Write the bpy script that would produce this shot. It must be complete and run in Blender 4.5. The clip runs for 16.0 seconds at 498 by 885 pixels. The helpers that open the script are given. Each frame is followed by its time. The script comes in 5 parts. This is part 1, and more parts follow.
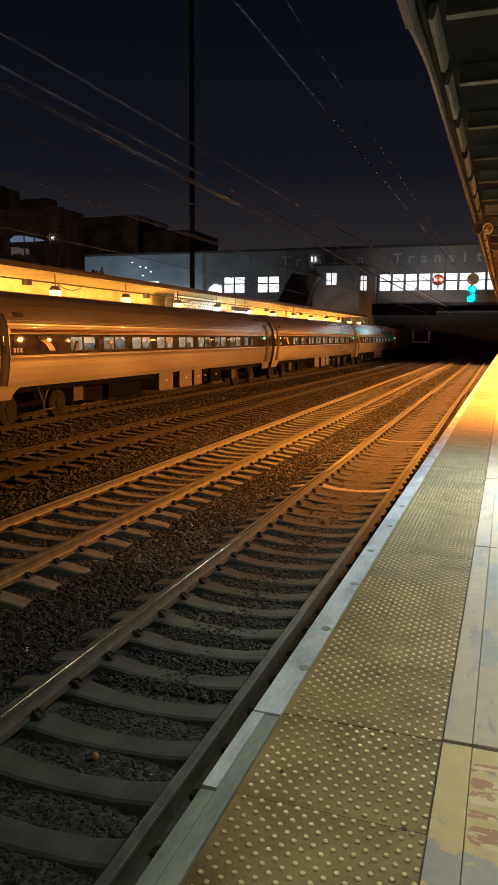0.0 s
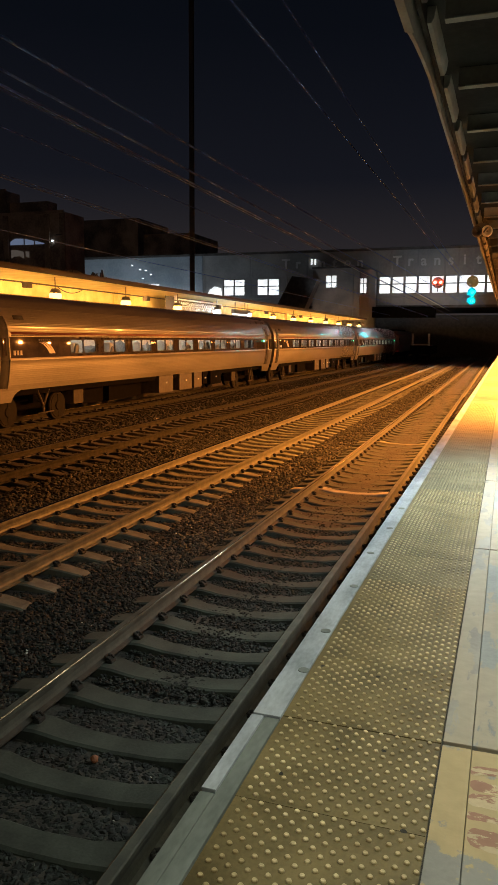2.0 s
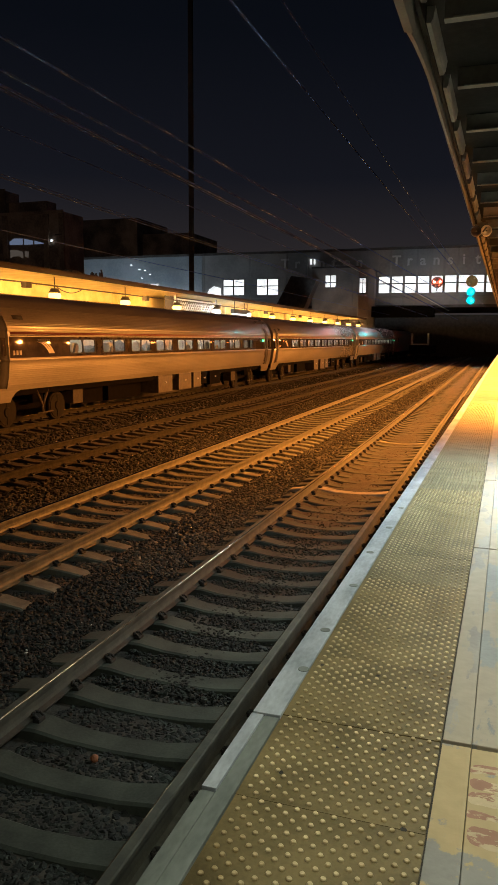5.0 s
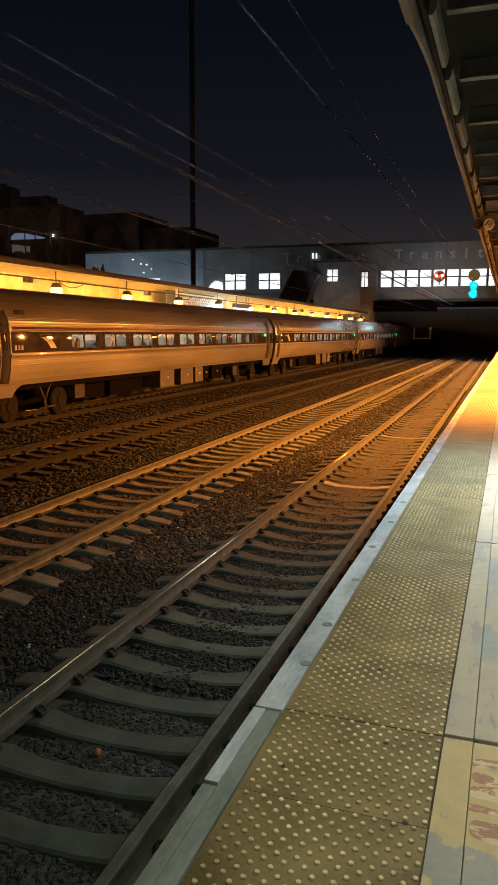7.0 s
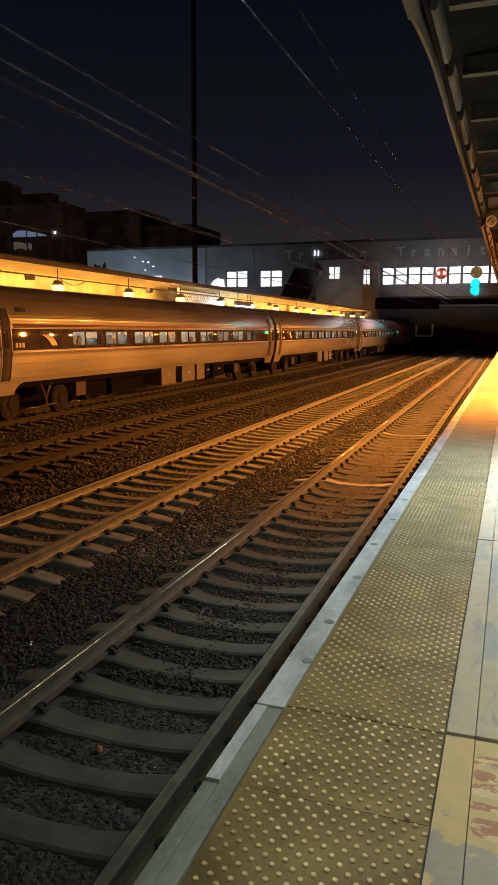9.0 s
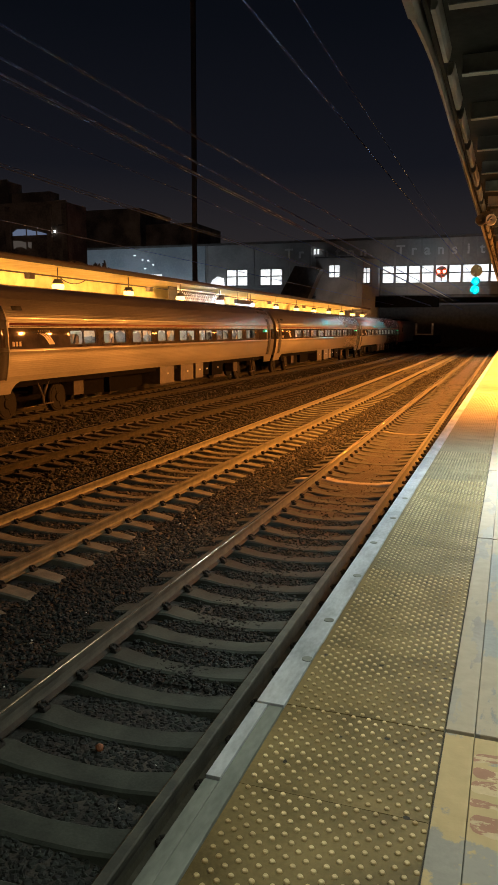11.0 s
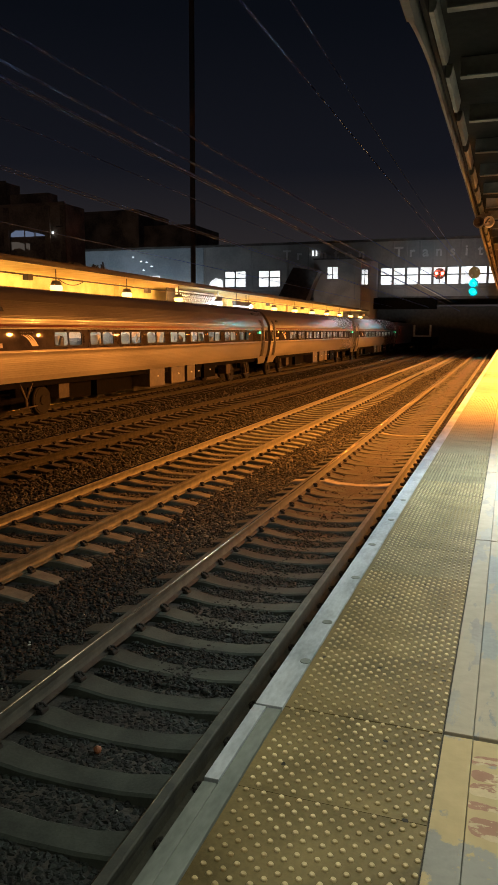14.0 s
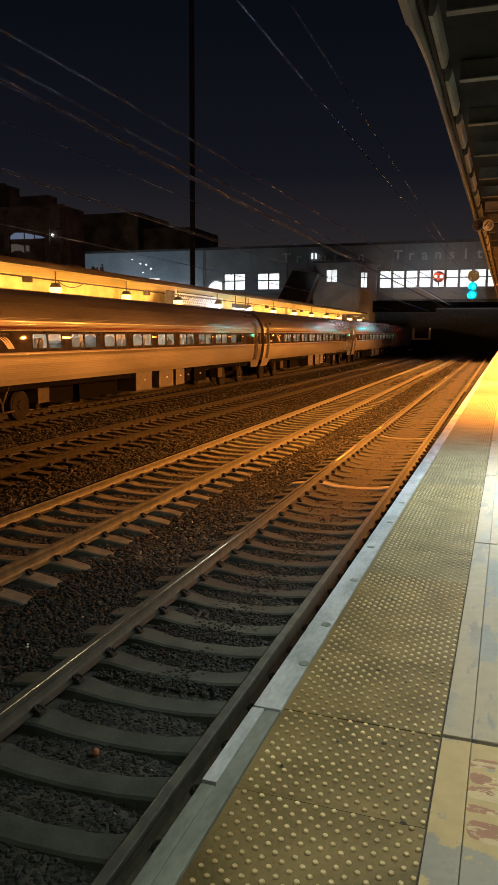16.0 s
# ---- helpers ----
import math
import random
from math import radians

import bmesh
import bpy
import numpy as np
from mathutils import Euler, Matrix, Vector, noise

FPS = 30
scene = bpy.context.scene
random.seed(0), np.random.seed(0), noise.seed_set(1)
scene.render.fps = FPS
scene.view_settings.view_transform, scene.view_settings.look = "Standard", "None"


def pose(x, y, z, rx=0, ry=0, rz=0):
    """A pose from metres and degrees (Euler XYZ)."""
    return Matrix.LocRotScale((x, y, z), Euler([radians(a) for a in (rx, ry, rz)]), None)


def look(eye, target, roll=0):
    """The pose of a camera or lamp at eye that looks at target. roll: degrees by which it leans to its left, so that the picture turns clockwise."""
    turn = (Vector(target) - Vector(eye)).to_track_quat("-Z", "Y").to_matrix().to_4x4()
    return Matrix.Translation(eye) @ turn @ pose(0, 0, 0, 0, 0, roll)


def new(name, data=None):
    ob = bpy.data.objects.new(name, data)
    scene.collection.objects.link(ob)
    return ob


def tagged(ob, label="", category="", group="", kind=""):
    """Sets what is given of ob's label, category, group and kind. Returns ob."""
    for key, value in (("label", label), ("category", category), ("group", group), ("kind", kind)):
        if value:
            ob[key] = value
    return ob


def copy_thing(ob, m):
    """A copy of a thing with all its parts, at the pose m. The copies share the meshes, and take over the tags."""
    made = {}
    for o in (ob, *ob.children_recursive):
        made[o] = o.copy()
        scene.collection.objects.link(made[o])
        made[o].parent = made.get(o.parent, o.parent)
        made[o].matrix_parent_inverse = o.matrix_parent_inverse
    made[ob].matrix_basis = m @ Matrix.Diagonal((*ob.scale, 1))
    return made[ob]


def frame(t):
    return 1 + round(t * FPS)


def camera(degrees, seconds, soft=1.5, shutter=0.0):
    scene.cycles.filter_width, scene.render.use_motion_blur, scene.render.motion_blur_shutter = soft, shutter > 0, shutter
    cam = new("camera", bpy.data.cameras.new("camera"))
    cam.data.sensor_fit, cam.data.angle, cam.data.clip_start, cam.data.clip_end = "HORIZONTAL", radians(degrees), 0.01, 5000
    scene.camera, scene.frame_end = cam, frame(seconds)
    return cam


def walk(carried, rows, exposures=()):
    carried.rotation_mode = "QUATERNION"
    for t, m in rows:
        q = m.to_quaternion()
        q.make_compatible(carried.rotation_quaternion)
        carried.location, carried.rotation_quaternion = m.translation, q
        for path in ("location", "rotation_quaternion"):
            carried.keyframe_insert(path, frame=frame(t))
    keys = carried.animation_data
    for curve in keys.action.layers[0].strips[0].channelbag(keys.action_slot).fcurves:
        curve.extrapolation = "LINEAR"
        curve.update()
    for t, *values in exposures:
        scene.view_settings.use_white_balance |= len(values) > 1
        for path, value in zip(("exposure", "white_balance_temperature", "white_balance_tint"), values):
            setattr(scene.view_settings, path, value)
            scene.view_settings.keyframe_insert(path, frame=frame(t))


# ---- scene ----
# The camera: held by hand on the platform, almost still.
cam = camera(37.0, 16.0, soft=1.5)
walk(cam, [
    (0, look((-0.003, 0.003, 1.474), (-3.224, 9.363, 0.058), 0.42)),
    (0.5, look((-0.001, 0.003, 1.474), (-3.226, 9.361, 0.049), 0.44)),
    (1, look((-0.003, 0.007, 1.472), (-3.232, 9.364, 0.051), 0.53)),
    (1.5, look((-0.002, 0.005, 1.473), (-3.229, 9.366, 0.074), 0.51)),
    (2, look((-0.000, 0.001, 1.473), (-3.223, 9.366, 0.092), 0.39)),
    (2.5, look((0.002, -0.006, 1.475), (-3.227, 9.354, 0.075), 0.24)),
    (3, look((0.003, -0.001, 1.471), (-3.227, 9.357, 0.059), 0.16)),
    (3.5, look((-0.000, -0.008, 1.473), (-3.215, 9.357, 0.076), 0.35)),
    (4, look((0.001, -0.006, 1.472), (-3.211, 9.364, 0.101), 0.39)),
    (6.5, look((-0.002, -0.003, 1.472), (-3.230, 9.352, 0.038), 0.25)),
    (7, look((0.000, -0.000, 1.471), (-3.237, 9.349, 0.015), 0.25)),
    (7.5, look((-0.000, 0.000, 1.471), (-3.246, 9.343, -0.008), 0.30)),
    (8, look((-0.001, 0.004, 1.469), (-3.249, 9.342, -0.029), 0.35)),
    (8.5, look((-0.001, 0.008, 1.468), (-3.253, 9.343, -0.042), 0.28)),
    (9, look((-0.001, 0.005, 1.469), (-3.259, 9.341, -0.020), 0.24)),
    (11.5, look((0.002, -0.003, 1.472), (-3.255, 9.331, -0.038), 0.19)),
    (12, look((-0.001, -0.000, 1.470), (-3.246, 9.339, -0.032), 0.25)),
    (12.5, look((0.002, -0.005, 1.473), (-3.243, 9.332, -0.037), 0.24)),
    (13, look((0.001, -0.001, 1.473), (-3.241, 9.338, -0.036), 0.28)),
    (13.5, look((-0.002, -0.004, 1.473), (-3.235, 9.341, -0.023), 0.33)),
    (14, look((-0.000, -0.003, 1.474), (-3.235, 9.341, -0.014), 0.26)),
    (14.5, look((-0.000, -0.003, 1.474), (-3.235, 9.341, -0.014), 0.26)),
    (15, look((0.001, -0.001, 1.473), (-3.234, 9.344, -0.015), 0.27)),
    (15.5, look((-0.000, 0.000, 1.470), (-3.231, 9.348, -0.003), 0.36)),
    (16, look((0.001, -0.003, 1.472), (-3.224, 9.350, 0.018), 0.39)),
])

# ---- plan: y runs along the tracks, z = 0 is the platform's top ----
RAIL = -1.173                      # top of rail
GROUND = RAIL - 0.262              # ballast
TRACKS = (-2.501, -6.03, -9.95, -14.6)
PIVOT = (4.0, 8.0, 14.0, 0.0)      # where each track has that x
SLEW = (-0.0070, -0.0050, -0.0030, 0.0)   # its slow drift away from the platform's edge, metres per metre
FACADE = 100.0
CAR = 25.85                        # coach pitch
COACHES = (16.6 - CAR, 16.6, 16.6 + CAR, 16.6 + 2 * CAR)   # the near ends
SODIUM = (1.0, 0.328, 0.054)
AMBER = (1.0, 0.50, 0.155)
COOL = (0.96, 1.0, 0.79)
WARM = (1.0, 0.95, 0.69)
CLEAR = (0.87, 1.0, 0.96)

# ---- world: night sky over a town ----
world = bpy.data.worlds.new("night")
scene.world = world
world.use_nodes = True
wn, wl = world.node_tree.nodes, world.node_tree.links
bg = wn["Background"]
tc = wn.new("ShaderNodeTexCoord")
sep = wn.new("ShaderNodeSeparateXYZ")
ramp = wn.new("ShaderNodeValToRGB")
ramp.color_ramp.elements[0].position, ramp.color_ramp.elements[0].color = 0.0, (0.030, 0.0245, 0.0240, 1)
ramp.color_ramp.elements[1].position, ramp.color_ramp.elements[1].color = 0.55, (0.0012, 0.0020, 0.0036, 1)
mid = ramp.color_ramp.elements.new(0.2)
mid.color = (0.0056, 0.0061, 0.0093, 1)
high = ramp.color_ramp.elements.new(0.36)
high.color = (0.0024, 0.0031, 0.0052, 1)
wl.new(tc.outputs["Generated"], sep.inputs[0])
wl.new(sep.outputs["Z"], ramp.inputs[0])
wl.new(ramp.outputs[0], bg.inputs["Color"])
bg.inputs["Strength"].default_value = 1.3


def lamp(name, x, y, z, watts, colour, size=0.12, kind="POINT"):
    data = bpy.data.lights.new(name, kind)
    data.energy, data.color = watts, colour
    if kind != "AREA":
        data.shadow_soft_size = size
    ob = new(name, data)
    ob.location = (x, y, z)
    return ob


# shaded sodium lamps under the near canopy, beyond the first bays
NEAR_LAMPS = [17.6 + 6.2 * k for k in range(11)]
for y in NEAR_LAMPS:
    ob = lamp("platform_light", 1.0, y, 2.98, 205 if y < 20 else 145, SODIUM, 0.22, "SPOT")
    ob.data.spot_size, ob.data.spot_blend = radians(114), 0.35
    ob = lamp("platform_light", 1.0, y, 2.93, 7000 if y < 20 else 8500, SODIUM, 0.16, "SPOT")   # the refractor's throw across the tracks
    ob.data.spot_size, ob.data.spot_blend = radians(112), 0.75
    ob.matrix_basis = look((1.0, y, 2.93), (-2.9, y - 1.6, -1.2))
    lamp("platform_light", 1.0, y, 2.95, 215 if y < 20 else 150, SODIUM, 0.22)
lamp("platform_light", 0.6, 11.4, 2.95, 45, SODIUM, 0.12)   # a weaker one
# cool tubes over the spot where the film was taken
COOL_LAMPS = ((0.7, -3.4, 46, WARM), (0.7, 2.6, 64, COOL), (1.25, 7.6, 255, CLEAR))
for x, y, w, tone in COOL_LAMPS:
    ob = lamp("platform_light", x, y, 3.12, w, tone, 0.3, "AREA")
    ob.data.shape, ob.data.size, ob.data.size_y = "RECTANGLE", 0.25, 1.3
    ob.data.spread = radians(180 if w < 100 else 134)
# unseen lamps added behind the far platform to brighten the dark buildings
lamp("street_light", -42, 48, 8.0, 400, (1.0, 0.66, 0.42), 0.3)
lamp("street_light", -60, 106, 17.0, 70, (1.0, 0.66, 0.42), 0.3)
# the far platform's row of lamps
FAR_LAMPS = [25.63 + 5.76 * k for k in range(-2, 12)]
for k, y in enumerate(FAR_LAMPS):
    white = k in (5, 6)
    lamp("far_platform_light", -16.9, y, 3.09, 480 if white else 600, (0.8, 0.9, 1.0) if white else AMBER, 0.1)
# unseen cool floodlights added to brighten the station's glazed end and front
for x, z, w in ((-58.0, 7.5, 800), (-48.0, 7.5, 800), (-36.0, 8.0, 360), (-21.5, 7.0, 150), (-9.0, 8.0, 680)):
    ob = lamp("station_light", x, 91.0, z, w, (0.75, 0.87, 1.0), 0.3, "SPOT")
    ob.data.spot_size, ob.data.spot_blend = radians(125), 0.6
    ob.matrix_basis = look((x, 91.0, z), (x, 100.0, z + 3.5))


# ---- materials ----
def mat(name, a, b, scale=6.0, rough=0.7, metal=0.0, bump=0.2, detail=40.0, stretch=(1, 1, 1), spread=(0.35, 0.65),
        dist=0.01, island=0.0, coords="Object"):
    """Two colours mixed by large stains and fine grain, with relief."""
    m = bpy.data.materials.new(name)
    m.use_nodes = True
    n, l = m.node_tree.nodes, m.node_tree.links
    p = n["Principled BSDF"]
    c = n.new("ShaderNodeTexCoord")
    mp = n.new("ShaderNodeMapping")
    mp.inputs["Scale"].default_value = stretch
    l.new(c.outputs[coords], mp.inputs[0])
    big, fine = n.new("ShaderNodeTexNoise"), n.new("ShaderNodeTexNoise")
    big.inputs["Scale"].default_value, big.inputs["Detail"].default_value = scale, 6
    fine.inputs["Scale"].default_value, fine.inputs["Detail"].default_value = detail, 4
    info = n.new("ShaderNodeObjectInfo")
    add = n.new("ShaderNodeVectorMath")
    add.operation = "MULTIPLY_ADD"
    l.new(info.outputs["Random"], add.inputs[0])
    add.inputs[1].default_value = (37.0, 53.0, 11.0)
    l.new(mp.outputs[0], add.inputs[2])
    for tex in (big, fine):
        l.new(add.outputs[0], tex.inputs["Vector"])
    r = n.new("ShaderNodeMapRange")
    r.inputs["From Min"].default_value, r.inputs["From Max"].default_value = spread
    mixf = n.new("ShaderNodeMath")
    mixf.operation = "MULTIPLY_ADD"
    l.new(fine.outputs["Fac"], mixf.inputs[0])
    mixf.inputs[1].default_value = 0.35
    l.new(big.outputs["Fac"], mixf.inputs[2])
    sub = n.new("ShaderNodeMath")
    sub.operation = "SUBTRACT"
    l.new(mixf.outputs[0], sub.inputs[0])
    sub.inputs[1].default_value = 0.175
    l.new(sub.outputs[0], r.inputs["Value"])
    mix = n.new("ShaderNodeMix")
    mix.data_type = "RGBA"
    mix.inputs["A"].default_value, mix.inputs["B"].default_value = (*a, 1), (*b, 1)
    l.new(r.outputs[0], mix.inputs["Factor"])
    out = mix.outputs["Result"]
    if island:
        geo = n.new("ShaderNodeNewGeometry")
        hsv = n.new("ShaderNodeHueSaturation")
        v = n.new("ShaderNodeMapRange")
        v.inputs["To Min"].default_value, v.inputs["To Max"].default_value = 1 - island, 1 + island
        l.new(geo.outputs["Random Per Island"], v.inputs["Value"])
        l.new(v.outputs[0], hsv.inputs["Value"])
        l.new(out, hsv.inputs["Color"])
        out = hsv.outputs[0]
    l.new(out, p.inputs["Base Color"])
    rr = n.new("ShaderNodeMapRange")
    rr.inputs["To Min"].default_value, rr.inputs["To Max"].default_value = max(0.03, rough - 0.12), min(1, rough + 0.12)
    l.new(big.outputs["Fac"], rr.inputs["Value"])
    l.new(rr.outputs[0], p.inputs["Roughness"])
    p.inputs["Metallic"].default_value = metal
    if bump:
        bp = n.new("ShaderNodeBump")
        bp.inputs["Strength"].default_value, bp.inputs["Distance"].default_value = bump, dist
        l.new(mixf.outputs[0], bp.inputs["Height"])
        l.new(bp.outputs[0], p.inputs["Normal"])
    return m


def glow(name, colour, strength, base=(0.5, 0.5, 0.5)):
    m = bpy.data.materials.new(name)
    m.use_nodes = True
    p = m.node_tree.nodes["Principled BSDF"]
    p.inputs["Base Color"].default_value = (*base, 1)
    p.inputs["Emission Color"].default_value = (*colour, 1)
    p.inputs["Emission Strength"].default_value = strength
    return m


def glass(name, tint=(0.8, 0.85, 0.85), rough=0.03):
    m = bpy.data.materials.new(name)
    m.use_nodes = True
    p = m.node_tree.nodes["Principled BSDF"]
    p.inputs["Base Color"].default_value = (*tint, 1)
    p.inputs["Roughness"].default_value = rough
    p.inputs["Transmission Weight"].default_value = 1.0
    p.inputs["IOR"].default_value = 1.1
    return m


BALLAST = mat("ballast", (0.014, 0.013, 0.011), (0.055, 0.047, 0.038), 3, 0.9, 0, 0.9, 28, dist=0.03)
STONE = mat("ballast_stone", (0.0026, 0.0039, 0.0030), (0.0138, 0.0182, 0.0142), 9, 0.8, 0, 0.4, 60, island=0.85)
MUD = mat("fouled_ballast", (0.0096, 0.0070, 0.0044), (0.0235, 0.0168, 0.0105), 2.2, 0.85, 0, 0.9, 34, dist=0.03)
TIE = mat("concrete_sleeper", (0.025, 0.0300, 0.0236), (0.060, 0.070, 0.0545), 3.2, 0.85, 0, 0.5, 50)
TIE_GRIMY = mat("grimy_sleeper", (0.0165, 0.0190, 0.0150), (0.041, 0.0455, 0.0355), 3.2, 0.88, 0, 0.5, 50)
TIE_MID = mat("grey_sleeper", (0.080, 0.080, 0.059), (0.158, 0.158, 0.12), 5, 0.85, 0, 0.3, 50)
# dusty, and darkened for the lamplight falling off towards the far tracks
TIE_DIMMED = mat("dimmed_dusty_sleeper", (0.013, 0.011, 0.009), (0.032, 0.027, 0.022), 5, 0.9, 0, 0.4, 50)
TIE_PALE = mat("pale_sleeper", (0.17, 0.155, 0.12), (0.27, 0.245, 0.19), 5, 0.85, 0, 0.3, 50)
RUST = mat("rusty_rail", (0.068, 0.066, 0.042), (0.128, 0.121, 0.077), 8, 0.6, 0.2, 0.3, 60)
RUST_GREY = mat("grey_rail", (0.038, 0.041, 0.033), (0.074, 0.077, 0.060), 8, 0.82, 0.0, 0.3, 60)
# far tracks' rails: weaker lamplight is put into this darker tone
RUST_DIMMED = mat("dimmed_rail", (0.0165, 0.0148, 0.010), (0.034, 0.030, 0.021), 8, 0.85, 0.0, 0.3, 60)
RUST_DIMMED.node_tree.nodes["Principled BSDF"].inputs["Specular IOR Level"].default_value = 0.1
SHINE = mat("worn_rail_head", (0.32, 0.235, 0.16), (0.46, 0.35, 0.25), 10, 0.22, 0.85, 0.05, 80, (1, 0.1, 1))
POLISHED = mat("polished_rail_head", (0.58, 0.54, 0.49), (0.72, 0.68, 0.62), 10, 0.13, 0.95, 0.0, 80, (1, 0.1, 1))
FOOT = mat("grimy_rail_foot", (0.016, 0.014, 0.011), (0.045, 0.038, 0.029), 6, 0.9, 0.0, 0.4, 50)
CLIP = mat("rail_clip", (0.0085, 0.0088, 0.0075), (0.021, 0.020, 0.016), 20, 0.85, 0.0, 0.2, 90)
CONCRETE = mat("platform_concrete", (0.30, 0.29, 0.26), (0.47, 0.45, 0.40), 3, 0.8, 0, 0.25, 40)
TACTILE = mat("tactile_yellow", (0.10, 0.073, 0.027), (0.265, 0.198, 0.083), 4, 0.55, 0, 0.15, 70, spread=(0.25, 0.72))
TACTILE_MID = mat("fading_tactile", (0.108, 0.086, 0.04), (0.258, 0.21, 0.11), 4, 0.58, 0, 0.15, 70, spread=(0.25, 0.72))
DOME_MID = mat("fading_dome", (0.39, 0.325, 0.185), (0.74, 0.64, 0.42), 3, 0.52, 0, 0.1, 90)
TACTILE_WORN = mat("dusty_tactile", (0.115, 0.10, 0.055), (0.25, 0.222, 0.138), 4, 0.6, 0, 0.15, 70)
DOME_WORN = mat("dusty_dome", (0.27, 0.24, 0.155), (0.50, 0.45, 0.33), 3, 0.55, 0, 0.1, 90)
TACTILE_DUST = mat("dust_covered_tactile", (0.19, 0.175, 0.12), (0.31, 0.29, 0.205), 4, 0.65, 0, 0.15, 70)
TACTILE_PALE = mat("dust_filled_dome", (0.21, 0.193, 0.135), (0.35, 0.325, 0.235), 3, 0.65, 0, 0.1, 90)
DOME = mat("worn_dome", (0.47, 0.36, 0.18), (0.92, 0.78, 0.48), 3, 0.5, 0, 0.1, 90)
EDGE_METAL = mat("galvanised_edge", (0.33, 0.37, 0.41), (0.64, 0.69, 0.74), 6, 0.5, 0.25, 0.15, 60, (1, 0.35, 1))
EDGE_DULL = mat("dull_edge", (0.17, 0.19, 0.175), (0.28, 0.31, 0.285), 6, 0.6, 0.25, 0.15, 60, (1, 0.35, 1))
STEEL = mat("stainless_steel", (0.242, 0.226, 0.20), (0.342, 0.32, 0.286), 1.2, 0.42, 0.35, 0.04, 30, (1, 0.2, 1))
ROOFSTEEL = mat("dark_steel_roof", (0.138, 0.125, 0.108), (0.22, 0.202, 0.178), 1.5, 0.42, 0.4, 0.04, 30, (1, 0.2, 1))
for coated, sheen in ((STEEL, 0.10), (ROOFSTEEL, 0.16)):
    coated.node_tree.nodes["Principled BSDF"].inputs["Coat Weight"].default_value = 1.0
    coated.node_tree.nodes["Principled BSDF"].inputs["Coat IOR"].default_value = 1.8
    coated.node_tree.nodes["Principled BSDF"].inputs["Coat Roughness"].default_value = sheen
BAND = mat("dark_window_band", (0.03, 0.024, 0.019), (0.055, 0.044, 0.035), 3, -0.06, 0.0, 0.01, 30)
# near-black: the dimness under the coaches is put into this colour
UNDER_SHADED = mat("underframe", (0.0025, 0.0022, 0.0018), (0.006, 0.005, 0.004), 6, 0.95, 0.2, 0.3, 40)
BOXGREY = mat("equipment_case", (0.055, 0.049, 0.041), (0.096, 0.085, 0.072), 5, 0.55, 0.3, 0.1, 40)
UNDER_SHADED.node_tree.nodes["Principled BSDF"].inputs["Specular IOR Level"].default_value = 0.05
RUBBER = mat("rubber", (0.012, 0.012, 0.012), (0.03, 0.028, 0.026), 8, 0.8)
LINER = mat("interior_liner", (0.42, 0.42, 0.40), (0.55, 0.55, 0.52), 4, 0.6)
SEAT = mat("seat_cloth", (0.13, 0.13, 0.135), (0.24, 0.24, 0.245), 8, 0.9)
CANOPY = mat("canopy_steel", (0.082, 0.081, 0.067), (0.158, 0.155, 0.127), 3, 0.65, 0.0, 0.2, 30)
# deck darkened: the dim underside of the roof is put into its colour
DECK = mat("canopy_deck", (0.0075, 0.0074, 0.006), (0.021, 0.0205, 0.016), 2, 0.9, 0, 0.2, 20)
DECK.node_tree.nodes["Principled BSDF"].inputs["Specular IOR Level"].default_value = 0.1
# ribs lightened to make up for near faces that the lamps miss
RIB = mat("lightened_rib", (0.10, 0.096, 0.081), (0.175, 0.168, 0.142), 3, 0.8, 0, 0.2, 25)
FASCIA = mat("brown_fascia", (0.065, 0.049, 0.036), (0.115, 0.089, 0.065), 2, 0.7, 0, 0.2, 25, (1, 0.3, 1))
CREAM = mat("cream_soffit", (0.58, 0.45, 0.18), (0.74, 0.60, 0.28), 2, 0.7, 0, 0.1, 25)
PANEL = mat("station_cladding", (0.20, 0.20, 0.20), (0.29, 0.29, 0.28), 0.3, 0.6, 0, 0.1, 4)
GLAZED = mat("blue_grey_cladding", (0.26, 0.31, 0.34), (0.38, 0.43, 0.46), 0.25, 0.35, 0.1, 0.1, 4)
TOWER = mat("tower_brick", (0.20, 0.18, 0.165), (0.29, 0.265, 0.24), 0.6, 0.85, 0, 0.1, 8)
SOOT = mat("sooty_brick", (0.10, 0.08, 0.062), (0.36, 0.28, 0.215), 0.35, 0.9, 0, 0.1, 5)
LATTICE = mat("white_lattice", (0.6, 0.62, 0.62), (0.75, 0.76, 0.76), 5, 0.5)
LIT_HORN = mat("lamplit_horn", (0.60, 0.52, 0.39), (0.74, 0.66, 0.51), 6, 0.5)
DARK = mat("dark_bronze", (0.045, 0.041, 0.037), (0.085, 0.077, 0.07), 2, 0.6)
FRAME = mat("window_frame", (0.03, 0.03, 0.03), (0.06, 0.06, 0.06), 4, 0.5)
LETTER = mat("sign_letter", (0.45, 0.45, 0.45), (0.56, 0.56, 0.56), 2, 0.4)
POLE = mat("rusty_pole", (0.060, 0.045, 0.032), (0.10, 0.075, 0.052), 3, 0.8, 0.2, 0.2, 30)
# blue base cancels the orange lamplight so that the wires come out grey
WIRE = mat("blue_toned_wire", (0.12, 0.175, 0.44), (0.155, 0.22, 0.55), 3, 0.6, 0.0, 0)
WIRE.node_tree.nodes["Principled BSDF"].inputs["Specular IOR Level"].default_value = 0.0
LIT = glow("lit_interior", (0.95, 0.98, 1.0), 0.95)
n, l = LIT.node_tree.nodes, LIT.node_tree.links
c = n.new("ShaderNodeTexCoord")
v = n.new("ShaderNodeTexVoronoi")
v.distance, v.inputs["Scale"].default_value = "CHEBYCHEV", 1.3
